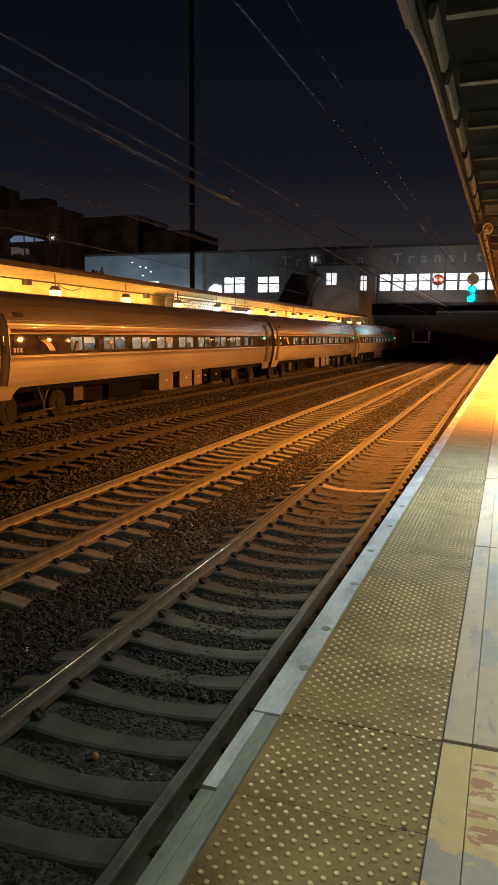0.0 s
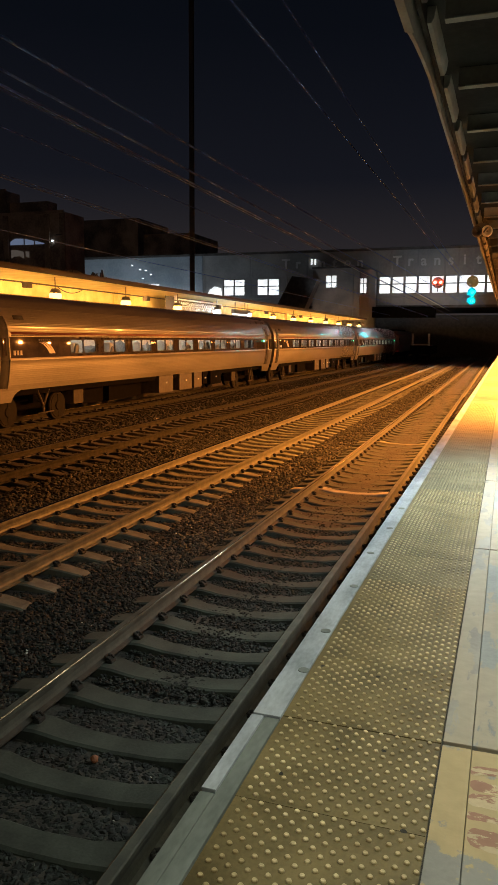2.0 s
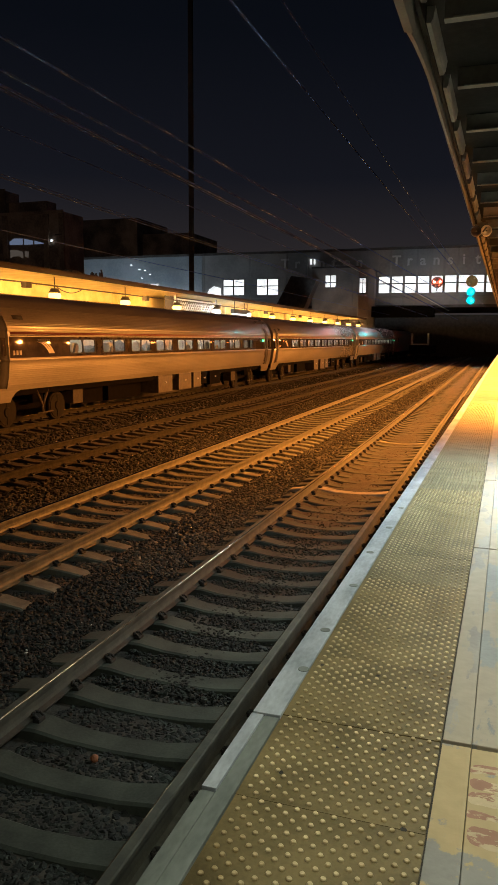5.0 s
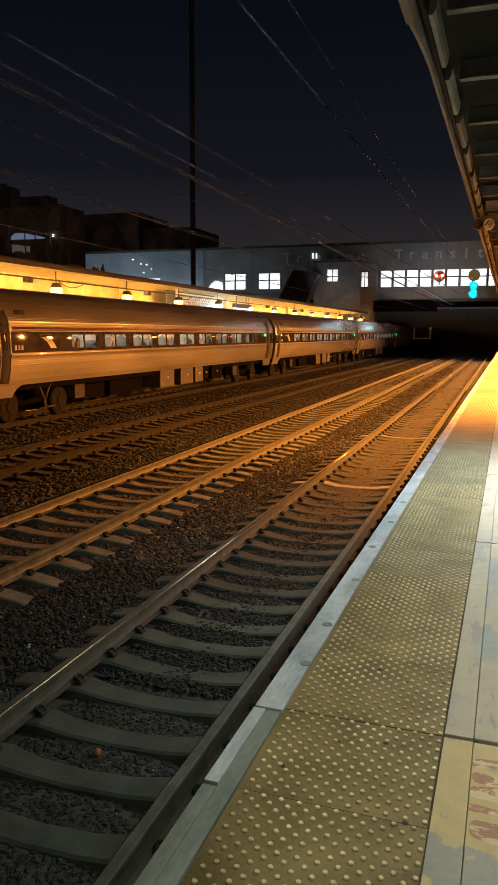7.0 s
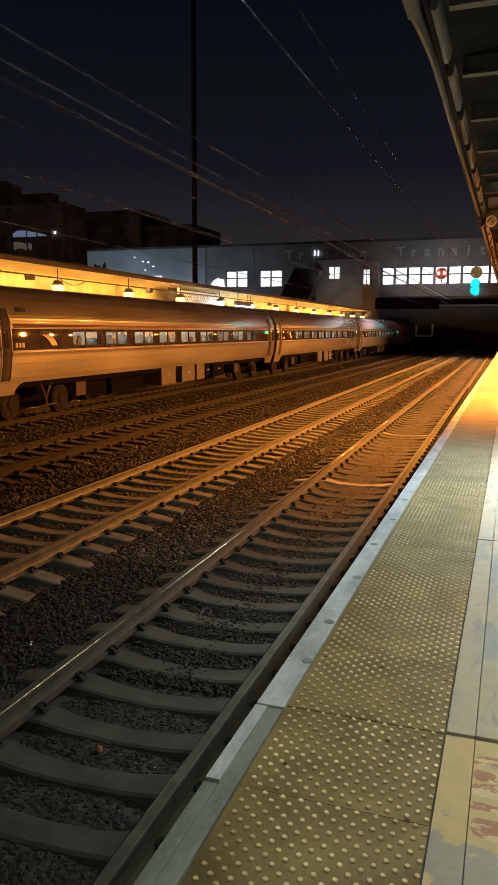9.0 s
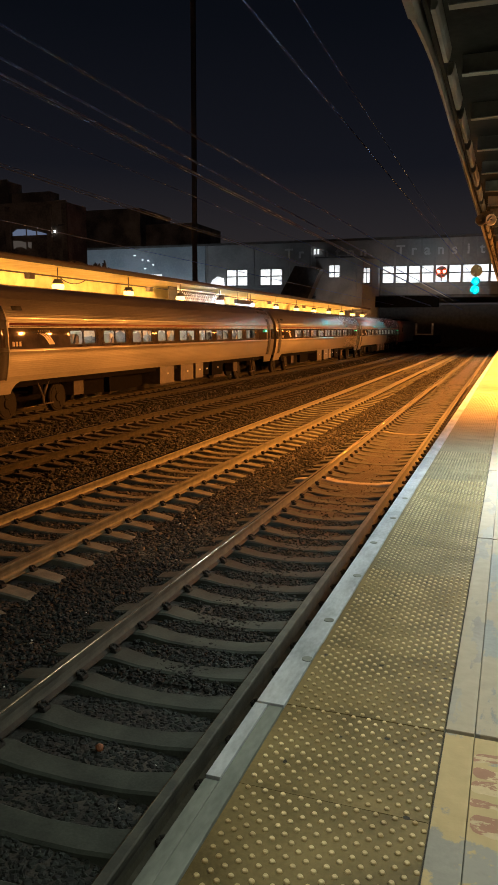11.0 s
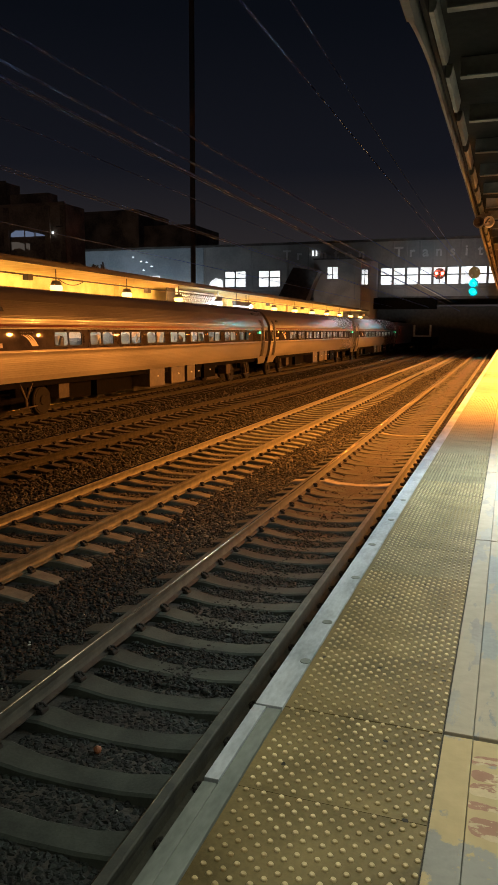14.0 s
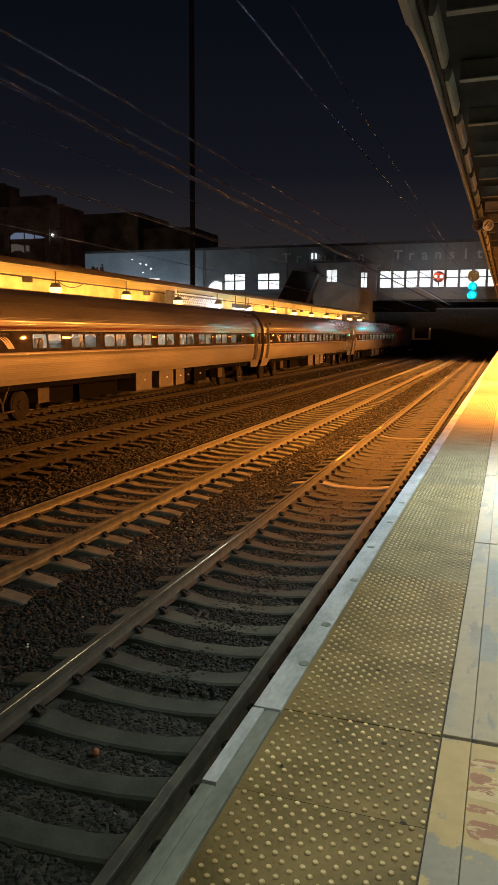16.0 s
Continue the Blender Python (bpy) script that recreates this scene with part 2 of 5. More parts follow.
r = n.new("ShaderNodeMapRange")
r.inputs["To Min"].default_value, r.inputs["To Max"].default_value = 0.7, 1.5
l.new(c.outputs["Object"], v.inputs["Vector"])
l.new(v.outputs["Color"], r.inputs["Value"])
l.new(r.outputs[0], n["Principled BSDF"].inputs["Emission Strength"])
TUBE = glow("light_strip", (1.0, 0.95, 0.85), 10.0)
CABIN = glow("coach_light_strip", (1.0, 0.88, 0.70), 5.5)
SODIUM_BULB = glow("sodium_bulb", (1.0, 0.5, 0.11), 6.0)
GREEN_LENS = glow("green_indicator_lens", (0.08, 1.0, 0.42), 2.2, (0.02, 0.05, 0.03))
WALL_LAMP = glow("wall_lamp_glass", (0.85, 0.93, 1.0), 2.5)
WHITE_BULB = glow("white_bulb", (0.85, 0.93, 1.0), 14.0)
TEAL_HALO = glow("teal_halo_lens", (0.0, 0.30, 0.38), 1.0, (0.02, 0.02, 0.02))
TEAL_BULB = glow("teal_signal_bulb", (0.0, 0.80, 1.0), 900.0)
GOLD_LIT = mat("gold_lit_disc", (0.30, 0.20, 0.06), (0.42, 0.29, 0.09), 2, 0.5)
RED = glow("red_signal_lens", (1.0, 0.06, 0.03), 300.0)
PANE = glass("coach_glass", (0.92, 0.92, 0.88))
DIMPANE = glow("dim_grey_window", (0.6, 0.5, 0.42), 0.10, (0.1, 0.1, 0.1))
BLUEPANE = glow("dim_blue_window", (0.35, 0.45, 0.7), 0.28, (0.1, 0.1, 0.12))


def chipped(name, under, paint, scale, level, rough=0.75, stretch=(1, 1, 1)):
    """Paint worn through in hard-edged patches down to what lies under it."""
    m = mat(name, under, tuple(min(1, 1.35 * c) for c in under), 2.5, rough, 0, 0.25, 45)
    n, l = m.node_tree.nodes, m.node_tree.links
    p = n["Principled BSDF"]
    old = p.inputs["Base Color"].links[0].from_socket
    c = n.new("ShaderNodeTexCoord")
    tex = n.new("ShaderNodeTexNoise")
    tex.inputs["Scale"].default_value, tex.inputs["Detail"].default_value, tex.inputs["Roughness"].default_value = scale, 12, 0.66
    r = n.new("ShaderNodeMapRange")
    r.inputs["From Min"].default_value, r.inputs["From Max"].default_value = level - 0.012, level + 0.012
    tone = n.new("ShaderNodeTexNoise")
    tone.inputs["Scale"].default_value = 14
    shade = n.new("ShaderNodeMix")
    shade.data_type = "RGBA"
    shade.inputs["A"].default_value, shade.inputs["B"].default_value = (*[0.72 * v for v in paint], 1), (*paint, 1)
    mix = n.new("ShaderNodeMix")
    mix.data_type = "RGBA"
    geo = n.new("ShaderNodeNewGeometry")
    size = n.new("ShaderNodeMapping")
    size.inputs["Scale"].default_value = stretch
    l.new(geo.outputs["Position"], size.inputs[0])
    l.new(size.outputs[0], tex.inputs["Vector"])
    l.new(geo.outputs["Position"], tone.inputs["Vector"])
    l.new(tone.outputs["Fac"], shade.inputs["Factor"])
    l.new(tex.outputs["Fac"], r.inputs["Value"])
    l.new(r.outputs[0], mix.inputs["Factor"])
    l.new(old, mix.inputs["A"])
    l.new(shade.outputs["Result"], mix.inputs["B"])
    l.new(mix.outputs["Result"], p.inputs["Base Color"])
    return m


SLAB_PAINT = chipped("worn_beige_slab", (0.26, 0.27, 0.265), (0.49, 0.425, 0.33), 1.7, 0.48, stretch=(2.0, 0.7, 1))
STRIP_PAINT = chipped("worn_beige_strip", (0.30, 0.28, 0.25), (0.50, 0.435, 0.335), 2.6, 0.45, stretch=(2.0, 0.6, 1))
CREAM_PAINT = chipped("peeling_cream_paint", (0.25, 0.24, 0.22), (0.60, 0.46, 0.25), 3.2, 0.452, stretch=(1.0, 0.9, 1))
RED_PAINT = chipped("peeling_red_paint", (0.50, 0.40, 0.25), (0.44, 0.235, 0.16), 5.0, 0.475, stretch=(1.3, 2.6, 1))
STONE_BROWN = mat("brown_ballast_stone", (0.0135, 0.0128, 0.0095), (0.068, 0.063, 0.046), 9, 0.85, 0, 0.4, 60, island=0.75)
# stones by the far tracks, toned down where the lamplight fades
STONE_DIMMED = mat("dimmed_ballast_stone", (0.0026, 0.0025, 0.0019), (0.0135, 0.0122, 0.009), 9, 0.85, 0, 0.4, 60, island=0.85)
# grime for spots and joints; also carries the far platform's shade
GRIME_SHADE = mat("grime_shade_concrete", (0.03, 0.027, 0.023), (0.07, 0.062, 0.052), 1.5, 0.9, 0, 0.3, 20)
PALE_STONE = mat("pale_stone", (0.52, 0.51, 0.46), (0.65, 0.64, 0.6), 9, 0.8)
ORANGE = mat("orange_litter", (0.22, 0.075, 0.03), (0.3, 0.11, 0.045), 9, 0.6)


# ---- mesh helpers ----
def box(bm, x0, x1, y0, y1, z0, z1, bevel=0.0):
    v = [bm.verts.new((x, y, z)) for z in (z0, z1) for y in (y0, y1) for x in (x0, x1)]
    f = [bm.faces.new([v[i] for i in q]) for q in
         ((0, 2, 3, 1), (4, 5, 7, 6), (0, 1, 5, 4), (2, 6, 7, 3), (0, 4, 6, 2), (1, 3, 7, 5))]
    if bevel:
        edges = list({e for face in f for e in face.edges})
        bmesh.ops.bevel(bm, geom=edges, offset=bevel, segments=2, affect="EDGES", profile=0.6)
    return bm


def tube(bm, p0, p1, r0, r1=None, seg=12, caps=True):
    r1 = r0 if r1 is None else r1
    p0, p1 = Vector(p0), Vector(p1)
    q = (p1 - p0).to_track_quat("Z", "Y")
    rings = []
    for p, r in ((p0, r0), (p1, r1)):
        rings.append([bm.verts.new(p + q @ Vector((r * math.cos(2 * math.pi * i / seg), r * math.sin(2 * math.pi * i / seg), 0)))
                      for i in range(seg)])
    for i in range(seg):
        f = bm.faces.new((rings[0][i], rings[0][(i + 1) % seg], rings[1][(i + 1) % seg], rings[1][i]))
        f.smooth = True
    if caps:
        bm.faces.new(rings[0][::-1])
        bm.faces.new(rings[1])
    return bm


def prism(bm, outline, y0, y1, smooth=False):
    """An outline in x and z, drawn out along y."""
    a = [bm.verts.new((x, y0, z)) for x, z in outline]
    b = [bm.verts.new((x, y1, z)) for x, z in outline]
    n = len(outline)
    for i in range(n):
        bm.faces.new((a[i], a[(i + 1) % n], b[(i + 1) % n], b[i])).smooth = smooth
    bm.faces.new(a[::-1])
    bm.faces.new(b)
    return bm


def mesh_of(name, bm, material):
    bmesh.ops.recalc_face_normals(bm, faces=bm.faces)
    me = bpy.data.meshes.new(name)
    bm.to_mesh(me)
    bm.free()
    me.materials.append(material)
    return me


def part(name, bm, material, parent=None, label=""):
    ob = new(name, mesh_of(name, bm, material))
    ob.parent = parent
    return tagged(ob, label)


def same(name, mesh, parent, m):
    ob = new(name, mesh)
    ob.parent = parent
    ob.matrix_basis = m
    return ob


def thing(name, label, category, group="", kind="", at=None):
    ob = new(name)
    if at is not None:
        ob.matrix_basis = at
    return tagged(ob, label, category, group, kind)


def B(*a, **k):
    return box(bmesh.new(), *a, **k)


# ---- ground ----
part("ground", B(-2000, 2000, -600, 3500, GROUND - 0.5, GROUND), BALLAST)
tagged(bpy.data.objects["ground"], "dark gravel railway ground between the tracks", "ground", kind="structure")


# ---- tracks ----
def rail_outline(x, head, inner=1, cant=None):
    """The rail, or its polished top with the rounded running edge on the inner side."""
    if head:
        pts = [(0.0235, 0.0004), (0.0255, 0.0006), (0.0275, 0.0), (0.0295, -0.0016), (0.0335, -0.0042), (0.0355, -0.0068), (0.0362, -0.0095), (0.0235, -0.014)]
        if cant is not None:      # a broad worn band, canted towards the inside
            h = 0.0006 + 0.022 * cant
            return [(x + a, RAIL + b) for a, b in ((-0.026, -0.012), (-0.0255, h - 0.003), (-0.022, h + 0.022 * cant), (-0.0215, h + 0.0215 * cant), (0.0, h),
                                                   (0.0215, h - 0.0215 * cant), (0.022, h - 0.022 * cant), (0.0255, -0.006), (0.026, -0.012))]
        pts = [(inner * a, b) for a, b in (pts if inner > 0 else [(0.028, 0.0)] + pts[3:-1] + [(0.028, -0.014)])]
    else:
        pts = [(-0.036, -0.145), (-0.026, -0.115), (-0.024, -0.075), (-0.031, -0.045), (-0.036, -0.034), (-0.036, -0.008), (-0.026, 0),
               (0.026, -0.001), (0.036, -0.008), (0.036, -0.034), (0.031, -0.045), (0.024, -0.075), (0.026, -0.115), (0.036, -0.145)]
    return [(x + a, RAIL + b) for a, b in pts]


def sleeper_mesh(material):
    """A concrete sleeper: high seats under the rails, a dipped waist and sloping ends."""
    bm = bmesh.new()
    stations = ((-1.28, 0.10, -0.245), (-1.22, 0.115, -0.222), (-0.92, 0.13, -0.180), (-0.6, 0.13, -0.172), (-0.36, 0.115, -0.212),
                (0, 0.11, -0.228), (0.36, 0.115, -0.212), (0.6, 0.13, -0.172), (0.92, 0.13, -0.180), (1.22, 0.115, -0.222), (1.28, 0.10, -0.245))
    rings = []
    for x, w, z in stations:
        rings.append([bm.verts.new((x, a, b)) for a, b in
                      ((-w - 0.02, -0.42), (-w, z - 0.015), (-w + 0.02, z), (w - 0.02, z), (w, z - 0.015), (w + 0.02, -0.42))])
    for a, b in zip(rings, rings[1:]):
        for i in range(5):
            bm.faces.new((a[i], a[i + 1], b[i + 1], b[i]))
    bm.faces.new(rings[0])
    bm.faces.new(rings[-1][::-1])
    return mesh_of("sleeper", bm, material)


def clip_mesh():
    """A cast shoulder with a bent spring clip over the rail's foot."""
    bm = bmesh.new()
    box(bm, -0.05, 0.012, -0.045, 0.045, -0.19, -0.150, 0.014)
    tube(bm, (-0.035, -0.032, -0.152), (0.0, -0.036, -0.126), 0.011, seg=6)
    tube(bm, (0.0, -0.036, -0.126), (0.026, -0.018, -0.130), 0.012, seg=6)
    tube(bm, (0.026, -0.018, -0.130), (0.026, 0.018, -0.130), 0.012, seg=6)
    tube(bm, (0.026, 0.018, -0.130), (0.0, 0.036, -0.126), 0.012, seg=6)
    tube(bm, (0.0, 0.036, -0.126), (-0.035, 0.032, -0.152), 0.011, seg=6)
    box(bm, -0.016, 0.03, -0.03, 0.03, -0.158, -0.138, 0.008)
    return mesh_of("rail_clip", bm, CLIP)


SLEEPER, SLEEPER_GRIMY, SLEEPER_MID = sleeper_mesh(TIE), sleeper_mesh(TIE_GRIMY), sleeper_mesh(TIE_MID)
SLEEPER_DIMMED, SLEEPER_PALE, CLIP_MESH = sleeper_mesh(TIE_DIMMED), sleeper_mesh(TIE_PALE), clip_mesh()


def track_x(i, y):
    return TRACKS[i] + SLEW[i] * (y - PIVOT[i])


CANT = (None, 0.025, 0.09, 0.025)      # how the worn tops lean inwards


def track(i, first, pitch, label, clips_to, mesh, rust):
    y0 = PIVOT[i]
    t = thing("track", label, "railway track", "parallel tracks", "structure", at=pose(TRACKS[i], y0, 0, 0, 0, math.degrees(-SLEW[i])))
    for s in (-0.7525, 0.7525):
        r = part("rail", prism(bmesh.new(), rail_outline(s, False), -16 - y0, 160), rust, t, "rusty brown rail")
        part("rail_foot", prism(bmesh.new(), [(s + a, RAIL + b) for a, b in ((-0.07, -0.175), (-0.07, -0.163), (-0.034, -0.1452), (0.034, -0.1452), (0.07, -0.163), (0.07, -0.175))],
                                -16 - y0, 160), FOOT if s < 0 else rust, r, "grimy rail foot")
        part("rail_head", prism(bmesh.new(), rail_outline(s, True, 1 if s < 0 else -1, CANT[i] if s < 0 else None), -16 - y0, 160, True), POLISHED if i > 0 and s < 0 else SHINE, r, "worn rail head")
    rnd = random.Random(int(abs(TRACKS[i]) * 10))
    y, k = first - y0, 0
    while y < 140 - y0 and k < 260:
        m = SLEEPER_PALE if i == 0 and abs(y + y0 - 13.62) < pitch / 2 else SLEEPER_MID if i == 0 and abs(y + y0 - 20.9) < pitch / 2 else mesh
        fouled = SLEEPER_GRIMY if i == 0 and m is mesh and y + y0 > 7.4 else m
        lift = 0.014 if m is not mesh else rnd.uniform(-0.012, 0.004)
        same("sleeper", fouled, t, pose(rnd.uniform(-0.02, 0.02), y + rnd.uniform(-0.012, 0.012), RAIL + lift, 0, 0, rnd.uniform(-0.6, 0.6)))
        if y < clips_to:
            for s in (-0.7525, 0.7525):
                for side in (-1, 1):
                    same("rail_clip", CLIP_MESH, t, pose(s + side * 0.085, y, RAIL, 0, 0, 180 if side > 0 else 0))
        y += pitch
        k += 1
    return t


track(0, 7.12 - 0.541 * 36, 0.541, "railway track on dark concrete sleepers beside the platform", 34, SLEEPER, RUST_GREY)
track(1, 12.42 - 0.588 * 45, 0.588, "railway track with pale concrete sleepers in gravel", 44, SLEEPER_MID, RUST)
track(2, 6.2 - 18, 0.60, "railway track on dusty sleepers, dimmed in tone", 44, SLEEPER_DIMMED, RUST_DIMMED)
track(3, 10.1 - 18, 0.60, "railway track carrying the silver train", 44, SLEEPER_DIMMED, RUST_DIMMED)


def stones(name, label, count, region, size, seed, material=None, lift=0.0):
    """Loose stones lying on the ballast, as one mesh."""
    rs = np.random.RandomState(seed)
    phi = (1 + 5 ** 0.5) / 2
    ico = np.array([(-1, phi, 0), (1, phi, 0), (-1, -phi, 0), (1, -phi, 0), (0, -1, phi), (0, 1, phi), (0, -1, -phi), (0, 1, -phi),
                    (phi, 0, -1), (phi, 0, 1), (-phi, 0, -1), (-phi, 0, 1)]) / 1.9
    tri = np.array([(0, 11, 5), (0, 5, 1), (0, 1, 7), (0, 7, 10), (0, 10, 11), (1, 5, 9), (5, 11, 4), (11, 10, 2), (10, 7, 6), (7, 1, 8),
                    (3, 9, 4), (3, 4, 2), (3, 2, 6), (3, 6, 8), (3, 8, 9), (4, 9, 5), (2, 4, 11), (6, 2, 10), (8, 6, 7), (9, 8, 1)])
    x0, x1, y0, y1 = region
    u = rs.rand(count)
    px, py = x0 + (x1 - x0) * rs.rand(count), y0 + (y1 - y0) * u ** 1.25
    ok = np.ones(count, bool)
    for i in range(4):
        for s in (-0.7525, 0.7525):
            ok &= np.abs(px - track_x(i, py) - s) > 0.085
    px, py = px[ok], py[ok]
    n = len(px)
    r = size * (0.55 + 0.9 * rs.rand(n))
    shape = ico[None] * (0.65 + 0.7 * rs.rand(n, 12, 1)) * np.stack([1 + 0.3 * rs.rand(n), 1 + 0.3 * rs.rand(n), 0.75 + 0.2 * rs.rand(n)], 1)[:, None]
    a = rs.rand(n) * 2 * np.pi
    c, s = np.cos(a)[:, None], np.sin(a)[:, None]
    shape = np.stack([shape[..., 0] * c - shape[..., 1] * s, shape[..., 0] * s + shape[..., 1] * c, shape[..., 2]], -1) * r[:, None, None]
    # stones between the sleepers lie a little lower than those of the shoulders
    base = np.full(n, GROUND + 0.012)
    for i in range(4):
        base = np.where(np.abs(px - track_x(i, py)) < 1.25, GROUND - 0.010, base)
    verts = shape + np.stack([px, py, base + lift + r * 0.25], 1)[:, None]
    me = bpy.data.meshes.new(name)
    me.from_pydata(verts.reshape(-1, 3).tolist(), [], (tri[None] + 12 * np.arange(n)[:, None, None]).reshape(-1, 3).tolist())
    me.materials.append(material or STONE)
    return tagged(new(name, me), label, "gravel", kind="stuff")


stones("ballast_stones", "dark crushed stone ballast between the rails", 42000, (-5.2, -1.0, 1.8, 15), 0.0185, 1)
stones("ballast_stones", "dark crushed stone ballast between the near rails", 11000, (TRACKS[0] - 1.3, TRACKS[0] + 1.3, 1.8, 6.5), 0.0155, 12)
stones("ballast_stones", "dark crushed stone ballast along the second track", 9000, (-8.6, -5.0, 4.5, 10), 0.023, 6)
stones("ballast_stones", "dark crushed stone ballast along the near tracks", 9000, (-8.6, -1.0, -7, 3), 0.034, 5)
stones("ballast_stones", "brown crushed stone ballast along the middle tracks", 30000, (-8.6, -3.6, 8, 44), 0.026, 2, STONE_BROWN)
stones("ballast_stones", "brown crushed stone ballast beside the far tracks", 16000, (-16.0, -7.6, 11, 50), 0.037, 3, STONE_DIMMED)

stones("ballast_stones", "brown crushed stone ballast farther along the middle tracks", 7000, (-9.0, -3.6, 42, 82), 0.05, 13, STONE_BROWN)
stones("ballast_stones", "dark crushed stone ballast before the bridge", 6000, (-16.0, -8.2, 48, 84), 0.05, 14, STONE_DIMMED)
stones("pale_stones", "scattered pale stone chips on the ballast", 1500, (-13.5, -1.0, 2.5, 26), 0.010, 4, PALE_STONE)


def fouled_bed(y0, y1, label):
    """Dirt that has filled the near track almost to the sleepers' tops."""
    bm = bmesh.new()
    nx, ny = 16, int((y1 - y0) / 0.16)
    rows = []
    for j in range(ny + 1):
        y = y0 + (y1 - y0) * j / ny
        rise = min(1.0, j / 44)
        rows.append([bm.verts.new((track_x(0, y) - 0.715 + 1.43 * i / nx, y, RAIL - 0.275 + 0.049 * rise + 0.016 * noise.noise((i * 0.5, y * 2.2, 1)) +
                                   0.010 * noise.noise((i * 0.2, y * 0.5, 7)) + 0.055 * rise * max(0.0, abs(i / nx - 0.5) - 0.36) / 0.14))
                     for i in range(nx + 1)])
    for a, b in zip(rows, rows[1:]):
        for i in range(nx):
            bm.faces.new((a[i], a[i + 1], b[i + 1], b[i])).smooth = True
    return tagged(part("fouled_ballast", bm, MUD), label, "dirt", kind="stuff")


stones("grit", "dark grit strewn over the near sleepers", 9000, (TRACKS[0] - 1.3, TRACKS[0] + 1.3, 5.2, 11), 0.013, 10, STONE, 0.034)
stones("grit", "brown grit lying on the dirt between the rails", 3000, (TRACKS[0] - 0.65, TRACKS[0] + 0.65, 10.6, 40), 0.015, 9, STONE_BROWN, 0.036)
fouled_bed(6.5, 90, "brown dirt filling the track between its rails")

# ---- platform ----
X_EDGE, X_TAC, X_STRIP, X_SLAB = -0.882, -0.766, -0.152, -0.048
platform = thing("platform", "raised concrete station platform with a yellow tactile strip", "platform", kind="structure")
part("platform_body", B(-0.84, 9.0, -12, 130, GROUND, -0.035), CONCRETE, platform)
# metal edging, in lengths; the last ones are split and worn
edge_long = mesh_of("edge_plate", B(X_EDGE, X_TAC - 0.004, 0.006, 6.094, -0.10, 0.006, bevel=0.003), EDGE_METAL)
for k in range(20):
    same("edge_plate", edge_long, platform, pose(0, 2.63 + 6.1 * k, 0))
part("edge_plate", B(X_EDGE, -0.832, 2.105, 2.62, -0.10, 0.0075, bevel=0.002), EDGE_METAL, platform)
part("edge_plate", B(-0.828, X_TAC - 0.004, -6, 2.62, -0.10, 0.004, bevel=0.002), EDGE_DULL, platform)
part("edge_plate", B(X_EDGE, -0.832, -6, 2.095, -0.10, 0.0, bevel=0.002), EDGE_DULL, platform)
bolt = mesh_of("bolt", tube(bmesh.new(), (0, 0, 0.0), (0, 0, 0.003), 0.026, 0.025, 14), EDGE_DULL)
for k, x in enumerate((-0.789, -0.801, -0.80, -0.828, -0.805, -0.81)):
    same("bolt", bolt, platform, pose(x, 3.068 + 0.476 * k if k < 2 else 3.544 + 0.735 * (k - 1), 0.006))


def tactile_tile(seg, plate, cap, length=0.6, shift=0.012, rise=0.0062):
    """A plate with staggered rows of truncated domes."""
    bm = B(0.003, 0.608, 0.0006, length - 0.0006, -0.03, 0.004, bevel=0.001)
    me = mesh_of("tactile_tile", bm, plate)
    bm = bmesh.new()
    for i in range(20):
        for j in range(11):
            x, y = 0.0366 + 0.0296 * i, shift + 0.06 * j + (0.0 if i % 2 else 0.03)
            if y < length - 0.006:
                tube(bm, (x, y, 0.004), (x, y, 0.004 + rise), 0.0103, 0.0066, seg)
    return me, mesh_of("tactile_domes", bm, cap)


fading_tile, worn_tile, mid_tile = tactile_tile(8, TACTILE_MID, DOME_MID), tactile_tile(8, TACTILE_WORN, DOME_WORN, rise=0.005), tactile_tile(5, TACTILE_DUST, TACTILE_PALE, rise=0.003)
near_tile, cut_tile, first_tile = tactile_tile(8, TACTILE, DOME), tactile_tile(8, TACTILE, DOME, 0.545, 0.024), tactile_tile(8, TACTILE, DOME, 0.6, 0.016)
TILE_Y = 2.652
for k in range(-14, 160):
    y = TILE_Y + 0.6 * k if k >= 0 else TILE_Y - 0.549 + 0.6 * (k + 1)
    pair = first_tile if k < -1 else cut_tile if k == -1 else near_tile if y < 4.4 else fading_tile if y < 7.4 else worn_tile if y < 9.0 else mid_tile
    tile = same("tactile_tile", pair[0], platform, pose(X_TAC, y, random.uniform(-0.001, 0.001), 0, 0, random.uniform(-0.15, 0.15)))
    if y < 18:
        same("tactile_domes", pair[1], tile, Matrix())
strip = mesh_of("edge_strip", B(X_STRIP, X_SLAB - 0.002, 0.012, 2.735, -0.04, 0.002, bevel=0.003), STRIP_PAINT)
slab = mesh_of("slab", B(X_SLAB, 1.2, 0.014, 2.733, -0.04, 0.002, bevel=0.005), SLAB_PAINT)
slab2 = mesh_of("slab", B(1.206, 8.9, 0.008, 2.737, -0.04, 0.002, bevel=0.004), CONCRETE)
old_strip = mesh_of("edge_strip", B(X_STRIP, X_SLAB - 0.002, 0.006, 2.739, -0.04, -0.002, bevel=0.002), CREAM_PAINT)
old_slab = mesh_of("slab", B(X_SLAB, 1.2, 0.008, 2.737, -0.04, -0.002, bevel=0.004), CREAM_PAINT)
for k in range(-3, 46):
    for name, me in (("edge_strip", strip if k >= 0 else old_strip), ("slab", slab if k >= 0 else old_slab), ("slab", slab2)):
        same(name, me, platform, pose(0, 2.665 + 2.745 * k, 0, 0, 0, 0))
